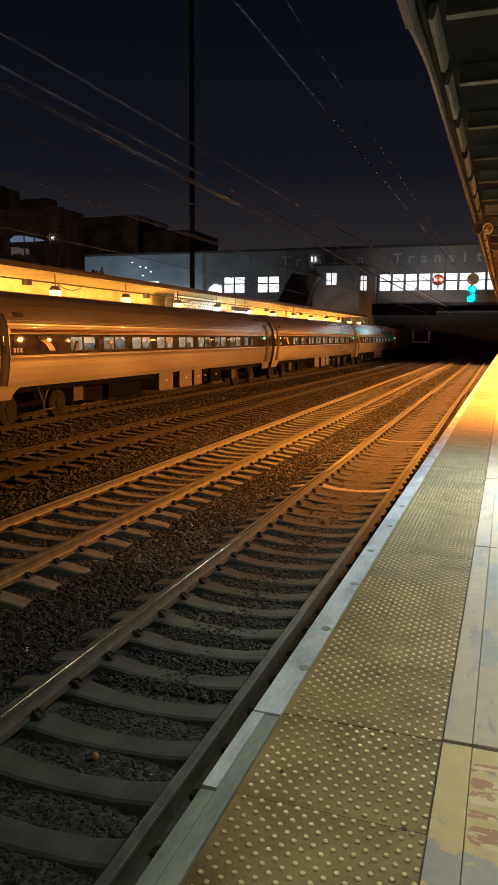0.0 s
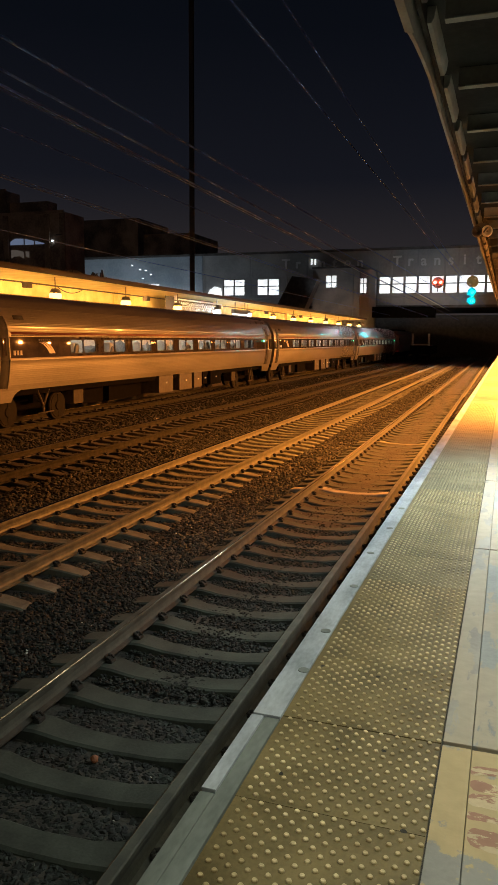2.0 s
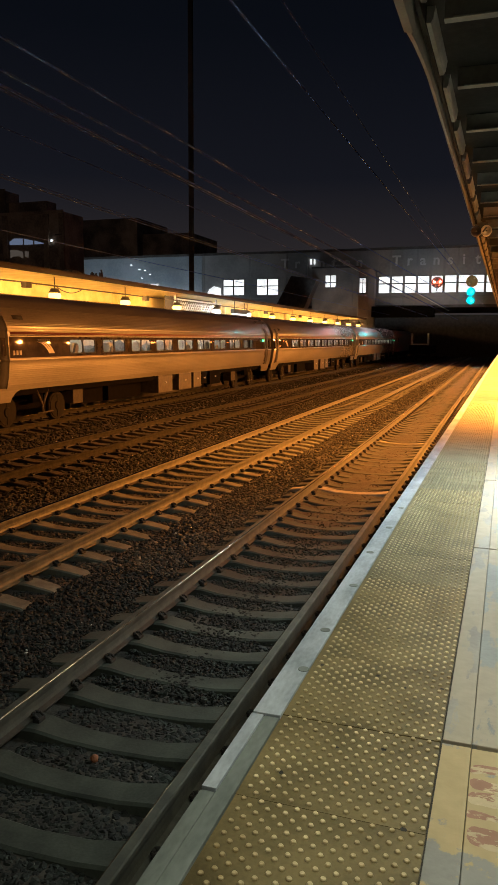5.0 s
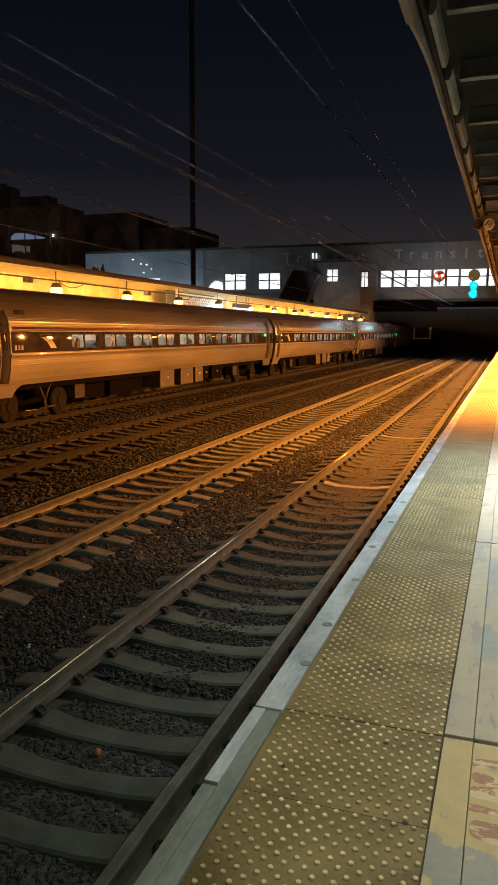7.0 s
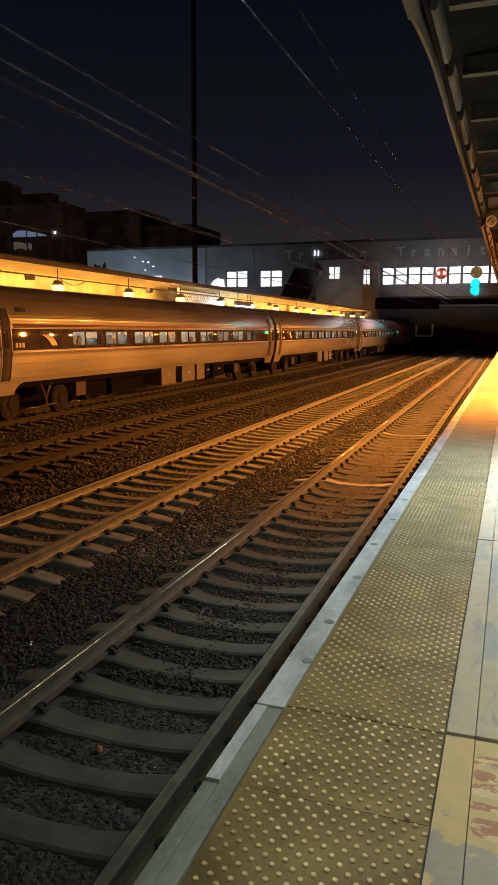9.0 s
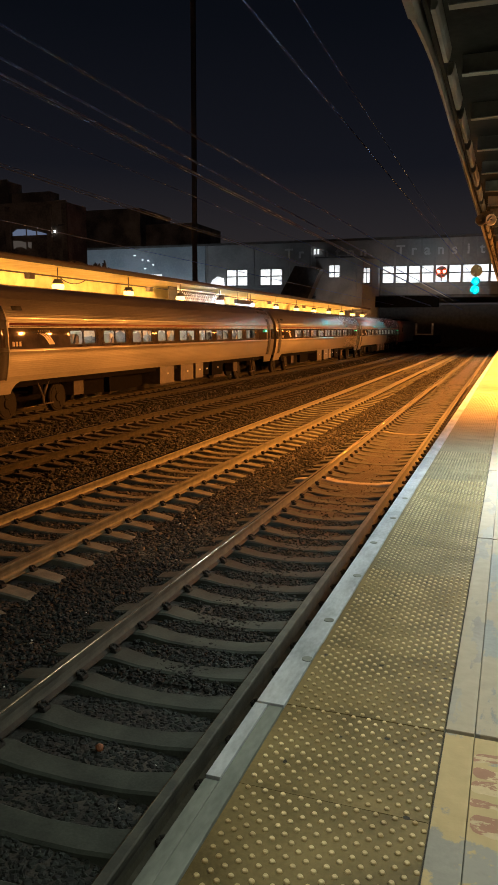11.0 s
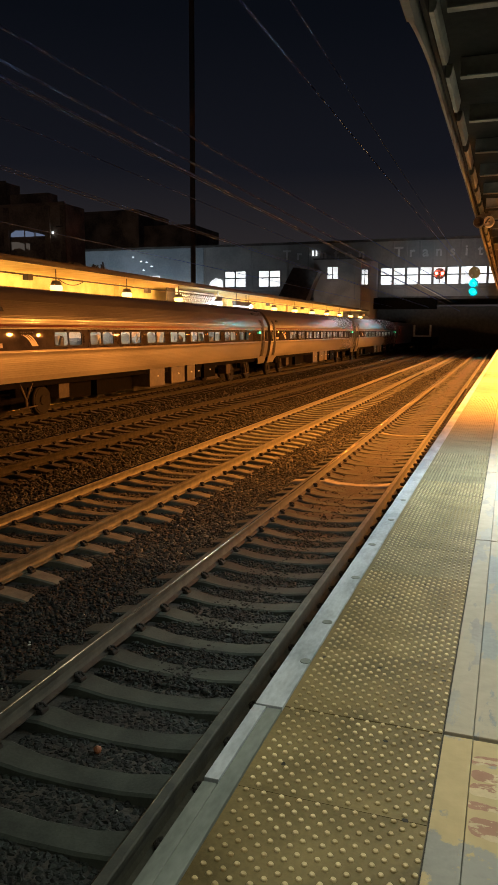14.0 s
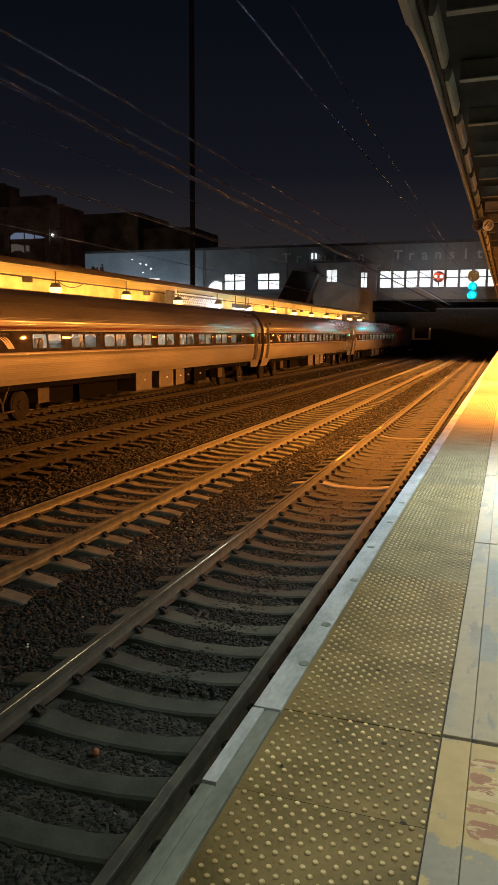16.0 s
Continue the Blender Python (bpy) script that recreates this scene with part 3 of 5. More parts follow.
# faded stencil in red, too worn to read
def stroke(y0, y1, x0, x1, bend, seed):
    """One worn brush-wide stroke with a ragged edge."""
    bm = bmesh.new()
    top, low = [], []
    for i in range(29):
        f = i / 28
        x = x0 + (x1 - x0) * f
        mid_y = (y0 + y1) / 2 + bend * (1 - (2 * f - 1) ** 2)
        half = (y1 - y0) / 2 * min(1.0, 12 * f + 0.45, 12 * (1 - f) + 0.45)
        top.append(bm.verts.new((x, mid_y + half + 0.009 * noise.noise((14 * x, seed, 1)) + 0.004 * noise.noise((60 * x, seed, 2)), -0.0008)))
        low.append(bm.verts.new((x, mid_y - half + 0.010 * noise.noise((13 * x, seed, 4)) + 0.004 * noise.noise((60 * x, seed, 5)), -0.0008)))
    for i in range(28):
        bm.faces.new((low[i], low[i + 1], top[i + 1], top[i]))
    part("stencil", bm, RED_PAINT, platform, "faded, peeling red stencil paint")


for k, (y0, y1, x0, x1, bend) in enumerate(((2.485, 2.538, -0.046, 0.155, 0.022), (2.40, 2.466, -0.044, 0.26, -0.012), (2.31, 2.385, -0.046, 0.26, 0.008), (2.242, 2.278, -0.046, 0.05, 0.0),
                                            (2.20, 2.31, 0.085, 0.26, 0.0), (2.115, 2.205, -0.04, 0.26, -0.014))):
    stroke(y0, y1, x0, x1, bend, 3.7 * k)

part("joint_filler", B(X_STRIP - 0.0045, X_STRIP + 0.002, -6, 120, -0.03, -0.004), GRIME_SHADE, platform, "dark joint filler")
# dark spots of old gum and grime on the strip
rnd = random.Random(8)
for k in range(22):
    bm = bmesh.new()
    r = rnd.uniform(0.004, 0.011)
    ring = [bm.verts.new((r * rnd.uniform(0.6, 1.3) * math.cos(i * 0.7), r * rnd.uniform(0.6, 1.3) * math.sin(i * 0.7), 0)) for i in range(9)]
    bm.faces.new(ring)
    spot = part("stain", bm, GRIME_SHADE, platform)
    spot.matrix_basis = pose(rnd.uniform(-0.74, -0.18), 1.9 + 4.5 * rnd.random() ** 1.3, 0.0052)

# ---- near canopy ----
canopy = thing("platform_canopy", "steel canopy with dark deck and cross ribs over the platform", "canopy", kind="structure")
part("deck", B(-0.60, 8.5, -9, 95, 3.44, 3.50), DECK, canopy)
part("fascia", prism(bmesh.new(), [(-0.628, 3.295), (-0.605, 3.285), (-0.60, 3.335), (-0.592, 3.42), (-0.622, 3.43)], 5.6, 95), CANOPY, canopy, "grey metal edge trim")
part("fascia_joint", prism(bmesh.new(), [(-0.672, 3.275), (-0.62, 3.265), (-0.61, 3.335), (-0.598, 3.42), (-0.66, 3.43)], -9, 4.74), CANOPY, canopy, "wider length of edge trim")
bm = bmesh.new()
rings = [[bm.verts.new((x - d * (1.3 if x < -0.61 else 1), y, z - d * 0.5)) for x, z in ((-0.628, 3.295), (-0.605, 3.285), (-0.60, 3.335), (-0.592, 3.42), (-0.622, 3.43))]
         for y, d in ((4.74, 0.028), (4.95, 0.017), (5.25, 0.007), (5.6, 0.0))]
for p, q in zip(rings, rings[1:]):
    for i in range(5):
        bm.faces.new((p[i], p[(i + 1) % 5], q[(i + 1) % 5], q[i]))
bm.faces.new(rings[0])
part("fascia", bm, CANOPY, canopy, "bent length of grey metal edge trim")
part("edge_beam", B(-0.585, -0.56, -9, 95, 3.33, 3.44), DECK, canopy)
bm = prism(bmesh.new(), [(-0.556, 3.345), (-0.528, 3.345), (-0.515, 3.37), (-0.505, 3.438), (-0.556, 3.438)], -0.47, 0.47)
shoe = mesh_of("edge_bracket", bm, CANOPY)
for k in range(-4, 74):
    same("edge_bracket", shoe, canopy, pose(0, 5.30 + 1.222 * k, 0))
bm = box(bmesh.new(), -0.44, 8.4, -0.006, 0.006, 3.312, 3.455)
box(bm, -0.44, 8.4, -0.035, 0.035, 3.30, 3.312)
rib = mesh_of("rib", bm, RIB)
lip = mesh_of("rib_lip", tube(bmesh.new(), (-0.39, -0.036, 3.304), (8.4, -0.036, 3.304), 0.006, seg=6), EDGE_DULL)
for k in range(-10, 75):
    r = same("rib", rib, canopy, pose(0, 4.72 + 1.222 * k, 0))
    same("rib_lip", lip, r, Matrix())
post = mesh_of("post", B(2.9, 3.15, -0.13, 0.13, 0, 3.3, bevel=0.01), CANOPY)
for k in range(-1, 12):
    same("post", post, canopy, pose(0, -6 + 7.14 * k, 0))

def near_lamp(y, amber, x=0.6):
    ob = thing("canopy_lamp", ("amber" if amber else "cool white") + " lamp under the platform canopy", "lamp", "lamps of the near canopy",
               at=pose(x, y, 3.05))
    if amber:
        part("shade", tube(bmesh.new(), (0, 0, 0.02), (0, 0, 0.22), 0.20, 0.09, 16, caps=False), BOXGREY, ob)
        part("stem", tube(bmesh.new(), (0, 0, 0.20), (0, 0, 0.40), 0.02, seg=8), BOXGREY, ob)
        bulb = tube(bmesh.new(), (0, 0, -0.05), (0, 0, 0.07), 0.06, 0.09, 12)
        part("bulb", bulb, SODIUM_BULB, ob).visible_shadow = False
    else:
        part("tray", B(-0.13, 0.13, -0.66, 0.66, 0.10, 0.16, bevel=0.01), BOXGREY, ob)
        part("tube", tube(bmesh.new(), (0, -0.62, 0.08), (0, 0.62, 0.08), 0.018, seg=8), TUBE, ob).visible_shadow = False


for y in [11.4] + NEAR_LAMPS:
    near_lamp(y, True, 1.0 if y > 12 else 0.6)
for x, y, w, tone in COOL_LAMPS:
    near_lamp(y, False, x)

# ---- far platform and its canopy ----
far_platform = thing("far_platform", "far station platform behind the train", "platform", kind="structure")
# body toned dark: the shadow behind the train is put into its colour
part("platform_body", B(-24, -16.3, -25, 92, GROUND, 0), GRIME_SHADE, far_platform)
fc = thing("far_canopy", "long brown canopy with a lit cream soffit behind the train", "canopy", kind="structure")
part("roof", B(-23.4, -16.25, -25, 90, 3.82, 3.86), CREAM, fc, "lit cream soffit")
part("roof_deck", B(-23.5, -16.2, -25, 90.1, 3.862, 3.92), FASCIA, fc)
part("fascia", prism(bmesh.new(), [(-16.24, 3.79), (-16.18, 3.79), (-16.10, 3.90), (-16.12, 3.98), (-16.22, 3.98)], -25, 90.1), FASCIA, fc, "brown metal fascia")
part("back_wall", B(-19.3, -19.2, -25, 90, 0, 3.82), CREAM, fc)
fpost = mesh_of("post", B(-19.19, -18.94, -0.13, 0.13, 0, 3.82, bevel=0.01), CREAM)
for k in range(0, 7):
    same("post", fpost, fc, pose(0, -12 + 15.5 * k, 0))
box_mesh = mesh_of("junction_box", B(-0.12, 0.12, -0.16, 0.16, -0.24, -0.02, bevel=0.02), FASCIA)
for k in range(12):
    same("junction_box", box_mesh, fc, pose(-16.75, 23.6 + 9.6 * k, 3.50))
loop = bmesh.new()
for i in range(14):
    f0, f1 = i / 14, (i + 1) / 14
    tube(loop, (0, 1.9 * f0, -0.8 * f0 * (1 - f0)), (0, 1.9 * f1, -0.8 * f1 * (1 - f1)), 0.018, seg=6, caps=False)
loop = mesh_of("cable", loop, FASCIA)
for k in range(9):
    same("cable", loop, fc, pose(-16.8, 25.6 + 11.24 * k, 3.45))
part("conduit", tube(bmesh.new(), (-16.9, -25, 3.47), (-16.9, 90, 3.47), 0.03, seg=8), FASCIA, fc)


def far_lamp(y, white):
    lampob = thing("hanging_lamp", "glowing " + ("white" if white else "amber") + " lamp hanging under the far canopy", "lamp", "lamps of the far platform",
                   at=pose(-16.9, y, 3.47))
    part("stem", tube(bmesh.new(), (0, 0, -0.14), (0, 0, 0.35), 0.02, seg=8), FASCIA, lampob)
    part("housing", tube(bmesh.new(), (0, 0, -0.28), (0, 0, -0.10), 0.24, 0.15, 16), BOXGREY, lampob)
    bm = bmesh.new()
    bmesh.ops.create_uvsphere(bm, u_segments=14, v_segments=8, radius=0.25)
    for v in bm.verts:
        v.co = (v.co.x * 1.0, v.co.y * 1.0, v.co.z * 0.78 - 0.38)
    bulb = part("bulb", bm, WHITE_BULB if white else SODIUM_BULB, lampob, "glowing bulb")
    bulb.visible_shadow = False


for k, y in enumerate(FAR_LAMPS):
    far_lamp(y, k in (5, 6))

# a white lattice screen and a dark hanging sign box by the white lamps
screen = thing("lattice_screen", "white metal lattice screen under the far canopy", "screen")
bm = bmesh.new()
for z in (2.75, 3.62):
    box(bm, -17.42, -17.38, 38.0, 45.0, z - 0.03, z + 0.03)
for k in range(22):
    y = 38.1 + 0.29 * k
    for d in (0.87, -0.87):
        y0, y1 = (y, y + 0.87) if d > 0 else (y + 0.87, y)
        tube(bm, (-17.4, y0, 2.75), (-17.4, y1, 3.62), 0.026, seg=6)
part("lattice", bm, LATTICE, screen)
# added sheet: covers the bright wall where only darkness lies behind the lattice
part("backing", B(-18.02, -17.98, 38.0, 45.0, 0, 3.8), DARK, screen, "dark sheet added behind the lattice in place of shade")
for y in (38.0, 44.2):
    part("post", B(-17.45, -17.36, y - 0.05, y + 0.05, 0, 3.82), LATTICE, screen)
board = thing("hanging_sign", "dark unlit sign box hanging beside white lamps", "sign", at=pose(-16.7, 45.2, 0))
part("case", B(-0.12, 0.12, 0, 2.7, 3.08, 3.34, bevel=0.02), DARK, board)
part("lit_panel", B(-0.10, 0.10, 0.15, 2.6, 2.74, 3.07), LIT, board, "glowing white lower panel")
for y in (0.4, 2.3):
    part("hanger", B(-0.02, 0.02, y - 0.02, y + 0.02, 3.27, 3.82), DARK, board)
# a heap of old hose and offcuts on the canopy's roof
heap = thing("roof_debris", "dark heap of hose and offcuts on the far canopy", "debris")
bm = bmesh.new()
rnd = random.Random(3)
for k in range(26):
    y, h = rnd.uniform(25.4, 28.7), rnd.uniform(0.04, 0.2)
    tube(bm, (-16.4 + rnd.uniform(-0.2, 0.1), y, 3.93), (-16.4 + rnd.uniform(-0.2, 0.1), y + rnd.uniform(-0.5, 0.5), 3.93 + h), 0.05, 0.03, 7)
part("offcuts", bm, DARK, heap)
bm = bmesh.new()
bmesh.ops.create_icosphere(bm, subdivisions=3, radius=1.0)
for v in bm.verts:
    k = 1 + 0.22 * noise.noise(v.co * 2.3) + 0.1 * noise.noise(v.co * 6)
    v.co = (-16.55 + 0.28 * v.co.x * k, 26.3 + 0.75 * v.co.y * k, max(3.924, 3.9 + 0.24 * v.co.z * k))
part("tarp", bm, DARK, heap, "crumpled dark tarpaulin")
bm = bmesh.new()
for y, h in ((27.6, 0.2), (27.75, 0.26), (28.35, 0.3), (28.5, 0.42)):
    tube(bm, (-16.4, y, 3.925), (-16.42, y + 0.1 * math.sin(9 * y), 3.9 + h), 0.045, 0.035, 7)
part("pipe_end", bm, DARK, heap)

# ---- station building across the tracks ----
station = thing("station_building", "long station concourse bridging the tracks, lit windows in a row", "building", kind="structure")
TOP, SILL, HEAD = 13.0, 7.43, 9.68
WINDOWS = [(-38.4, -35.2), (-33.4, -30.2)] + [(-16.55 + 1.69 * k + 0.08, -16.55 + 1.69 * (k + 1) - 0.08) for k in range(11)]


def wall_with_windows(x0, x1, z0, z1, y0, y1, holes, sill, head, material, parent):
    bm = bmesh.new()
    box(bm, x0, x1, y0, y1, head, z1)
    box(bm, x0, x1, y0, y1, z0, sill)
    x = x0
    for a, b in holes:
        box(bm, x, a, y0, y1, sill, head)
        x = b
    box(bm, x, x1, y0, y1, sill, head)
    return part("wall", bm, material, parent)


wall_with_windows(-41.5, 3.5, 5.95, TOP, FACADE, FACADE + 0.4, WINDOWS, SILL, HEAD, PANEL, station)
part("wall", B(-64, -41.5, FACADE - 0.2, FACADE + 0.4, GROUND, TOP), GLAZED, station, "blue-grey cladding lit by cool lamps")
part("wall", B(-41.5, -24.7, FACADE + 0.02, FACADE + 0.4, GROUND, 5.95), PANEL, station)
part("roof", B(-64.3, 30, FACADE - 0.35, FACADE + 22, TOP, TOP + 0.3), DARK, station)
part("side_wall", B(3.5, 30, FACADE, FACADE + 0.4, -0.03, TOP), PANEL, station)
part("underside", B(-41.5, 3.5, FACADE, FACADE + 22, 5.6, 5.95), DARK, station)
# this wall gives off the room's light itself; no lamps stand inside
part("lit_room", B(-41.4, 3.4, FACADE + 3.0, FACADE + 3.2, 6.0, TOP - 0.1), LIT, station, "glowing wall that stands for the lit concourse")
for a, b in WINDOWS:
    w = part("window", B(a, b, FACADE + 0.05, FACADE + 0.13, SILL, SILL + 0.07), FRAME, station)
    bm = bmesh.new()
    box(bm, a, b, FACADE + 0.05, FACADE + 0.13, HEAD - 0.07, HEAD)
    box(bm, a, a + 0.07, FACADE + 0.05, FACADE + 0.13, SILL, HEAD)
    box(bm, b - 0.07, b, FACADE + 0.05, FACADE + 0.13, SILL, HEAD)
    box(bm, a, b, FACADE + 0.06, FACADE + 0.12, 8.62, 8.76)
    if b - a > 2:
        box(bm, (a + b) / 2 - 0.1, (a + b) / 2 + 0.1, FACADE + 0.05, FACADE + 0.13, SILL, HEAD)
    part("window_frame", bm, FRAME, w, "dark window frame")
pil = mesh_of("pilaster", B(-0.12, 0.12, FACADE - 0.12, FACADE - 0.002, 5.95, TOP - 0.01), PANEL)
for x in [-16.55 + 1.69 * k for k in range(12)] + [-41.3, -34.3, -29.2, -26.2]:
    same("pilaster", pil, station, pose(x, 0, 0))
part("ledge", B(-41.5, 3.5, FACADE - 0.35, FACADE - 0.13, 6.9, 7.1), PANEL, station)

# dark screens added in the passage under the building to shut out the sky
part("passage_wall", B(-41.5, 30, FACADE + 30, FACADE + 30.4, GROUND, 5.6), DARK, station)
part("passage_wall", B(-25.0, -24.7, FACADE + 0.5, FACADE + 30, GROUND, 5.6), DARK, station)
# girder in the same near-black, for the dark under the bridge
part("girder", B(-24.0, -9.0, FACADE - 2.0, FACADE - 0.4, 4.3, 5.7), UNDER_SHADED, station)
part("skylight", prism(bmesh.new(), [(-40.9, 7.35), (-40.3, 8.3), (-39.6, 8.75), (-38.7, 8.5), (-38.6, 7.35)], FACADE - 0.35, FACADE - 0.05), LIT, station, "glowing arched skylight")
for a, b in ((-50.9, -49.7), (-49.6, -48.3)):
    part("low_window", B(a, b, FACADE - 0.26, FACADE - 0.21, 8.45, 9.25), LIT, station, "small lit window")
for x, z in ((-52.6, 12.0), (-51.3, 11.35), (-50.4, 11.2), (-50.9, 10.1), (-49.6, 10.6)):
    part("wall_lamp", B(x - 0.11, x + 0.11, FACADE - 0.36, FACADE - 0.22, z - 0.05, z + 0.05, bevel=0.02), WALL_LAMP, station, "small white wall lamp")

# the tower with small windows
tower = thing("stair_tower", "brown stair tower beside the tracks with small lit windows", "building", kind="structure")
wall_with_windows(-24.4, -18.3, GROUND, 10.5, 96, 96.3, [(-22.7, -21.3)], 8.1, 9.6, TOWER, tower)
part("wall", B(-24.4, -24.1, 96.3, FACADE - 0.4, GROUND, 10.5), TOWER, tower)
part("wall", B(-18.6, -18.3, 96.3, FACADE - 0.4, GROUND, 10.5), TOWER, tower)
bm = bmesh.new()
plan = [(-19.1, 95.95), (-17.3, 97.4), (-16.7, 98.4), (-16.7, FACADE - 0.4), (-19.1, FACADE - 0.4)]
low, high = [[bm.verts.new((x, y, z)) for x, y in plan] for z in (GROUND, 10.4)]
bm.faces.new(low[::-1])
bm.faces.new(high)
for i in range(5):
    bm.faces.new((low[i], low[(i + 1) % 5], high[(i + 1) % 5], high[i]))
part("bay", bm, PANEL, tower, "slanting bay at the tower's corner")
part("roof", B(-24.5, -18.2, 95.9, FACADE - 0.4, 10.5, 10.7), DARK, tower)
bm = box(bmesh.new(), -22.05, -21.95, 96.1, 96.18, 8.1, 9.6)
box(bm, -22.7, -21.3, 96.1, 96.18, 8.66, 8.76)
part("window_frame", bm, FRAME, tower, "dark window bars")
bay = part("bay_window", B(-0.72, 0.72, -0.10, -0.04, 7.35, 9.25), LIT, tower, "lit window in the slanting bay")
bay.matrix_basis = pose(-18.2, 96.67, 0, 0, 0, math.degrees(math.atan2(1.45, 1.8)))
bm = bmesh.new()
for x in (-0.74, -0.24, 0.26, 0.74):
    box(bm, x - 0.04, x + 0.04, -0.16, -0.03, 7.3, 9.3)
for z in (7.32, 8.62, 9.28):
    box(bm, -0.78, 0.78, -0.16, -0.03, z - 0.05, z + 0.05)
part("window_frame", bm, FRAME, bay, "dark window bars")
part("lit_room", B(-24.0, -18.7, 98.0, 98.1, 6.0, 10.3), LIT, tower)

# letters over the windows; what cannot be read stands as bars
for x in (-25.55, -25.05):
    part("lit_bar", B(x - 0.1, x + 0.1, 99.6, 99.7, 11.4, 12.1), LIT, station)
for ch, x in list(zip("Tr", (-29.2, -27.5))) + list(zip("nton", (-24.1, -22.4, -20.7, -19.0))) + list(zip("Transit", [-14.15 + 1.69 * k for k in range(7)])):
    cu = bpy.data.curves.new("letter", "FONT")
    cu.body, cu.size, cu.extrude, cu.offset, cu.align_x = ch, 1.8, 0.06, 0.035, "CENTER"
    tmp = bpy.data.objects.new("letter", cu)
    scene.collection.objects.link(tmp)
    dg = bpy.context.evaluated_depsgraph_get()
    me = bpy.data.meshes.new_from_object(tmp.evaluated_get(dg))
    bpy.data.objects.remove(tmp)
    me.materials.clear()
    me.materials.append(LETTER)
    ob = new("letter", me)
    ob.parent = station
    ob.matrix_basis = pose(x, FACADE - 0.2, 11.0, 90, 0, 0)

# ---- train ----
PROFILE = [(1.40, 1.14), (1.46, 1.30), (1.50, 1.50), (1.535, 1.72), (1.55, 1.88), (1.556, 1.97), (1.572, 1.985), (1.576, 2.01), (1.570, 2.035), (1.557, 2.05),
           (1.555, 2.06), (1.553, 2.15), (1.546, 2.36), (1.534, 2.58), (1.526, 2.66), (1.520, 2.70), (1.512, 2.76), (1.508, 2.80), (1.520, 2.825), (1.524, 2.85),
           (1.514, 2.88), (1.494, 2.91), (1.502, 2.93), (1.492, 2.96), (1.455, 3.05), (1.36, 3.24), (1.225, 3.46), (1.03, 3.65), (0.76, 3.81), (0.4, 3.92), (0.0, 3.95)]


def fluted(pts):
    """Rounded horizontal flutes in the lower side and over the roof's shoulder."""
    out = []
    for (x0, z0), (x1, z1) in zip(pts, pts[1:]):
        out.append((x0, z0))
        if z1 <= 1.88 + 1e-6 or 2.96 <= z0 < 3.60:
            depth = 0.0024 if z1 < 2 else 0.0075
            n = 4 * max(1, round(math.hypot(x1 - x0, z1 - z0) / 0.062))
            for i in range(1, n):
                f = i / n
                d = -depth * 0.5 * (1 - math.cos(i * math.pi / 2))
                out.append((x0 + (x1 - x0) * f + d, z0 + (z1 - z0) * f))
    return out + [pts[-1]]


PLAIN = PROFILE
PROFILE = fluted(PROFILE)
LENGTH = CAR - 0.5
WIN = [3.93 + 2.06 * k for k in range(9)]           # window starts from the coach's near end
WIN_W = 1.58
SILL_Z, HEAD_Z = 2.15, 2.58


def side_x(z):
    """How far the coach's side stands out at a height."""
    for (x0, z0), (x1, z1) in zip(PLAIN, PLAIN[1:]):
        if z0 <= z <= z1:
            return x0 + (x1 - x0) * (z - z0) / (z1 - z0)
    return PLAIN[0][0]


def coach_shell(bm, lo, hi, holes=False):
    """The strip of the side between two heights, both sides of the car, over its whole length."""
    pts = [p for p in PROFILE if lo - 1e-6 <= p[1] <= hi + 1e-6]
    ys = [0.0, 0.06, LENGTH - 0.06, LENGTH]
    if holes:
        ys += [y for w in WIN for y in (w, w + WIN_W)]
    ys = sorted(ys)
    for side in (1, -1):
        grid = [[bm.verts.new((side * x * (0.985 if y in (0.0, LENGTH) else 1), y, z)) for x, z in pts] for y in ys]
        for i in range(len(ys) - 1):
            for j in range(len(pts) - 1):
                if holes and side > 0 and any(abs(ys[i] - w) < 1e-6 for w in WIN) and 2.14 < pts[j][1] < 2.57:
                    continue
                bm.faces.new((grid[i][j], grid[i + 1][j], grid[i + 1][j + 1], grid[i][j + 1])).smooth = True
    return bm


def skin(y0, y1, z0, z1, out, deep=0.03):
    """A curved plate that follows the coach's side, standing out a little from it."""
    bm = bmesh.new()
    zs = [z0] + [z for _, z in PLAIN if z0 + 0.005 < z < z1 - 0.005] + [z1]
    front = [[bm.verts.new((side_x(z) + out, y, z)) for z in zs] for y in (y0, y1)]
    back = [[bm.verts.new((side_x(z) - deep, y, z)) for z in zs] for y in (y0, y1)]
    for j in range(len(zs) - 1):
        bm.faces.new((front[0][j], front[1][j], front[1][j + 1], front[0][j + 1])).smooth = True
        bm.faces.new((front[0][j], front[0][j + 1], back[0][j + 1], back[0][j]))
        bm.faces.new((front[1][j], back[1][j], back[1][j + 1], front[1][j + 1]))
    bm.faces.new((front[0][0], back[0][0], back[1][0], front[1][0]))
    bm.faces.new((front[0][-1], front[1][-1], back[1][-1], back[0][-1]))
    return bm


def rounded(y0, y1, z0, z1, r):
    """The outline of a rectangle with rounded corners, in y and z."""
    out = []
    for cy, cz, a in ((y1 - r, z1 - r, 0), (y0 + r, z1 - r, 90), (y0 + r, z0 + r, 180), (y1 - r, z0 + r, 270)):
        out += [(cy + r * math.cos(radians(a + b)), cz + r * math.sin(radians(a + b))) for b in (0, 30, 60, 90)]
    return out


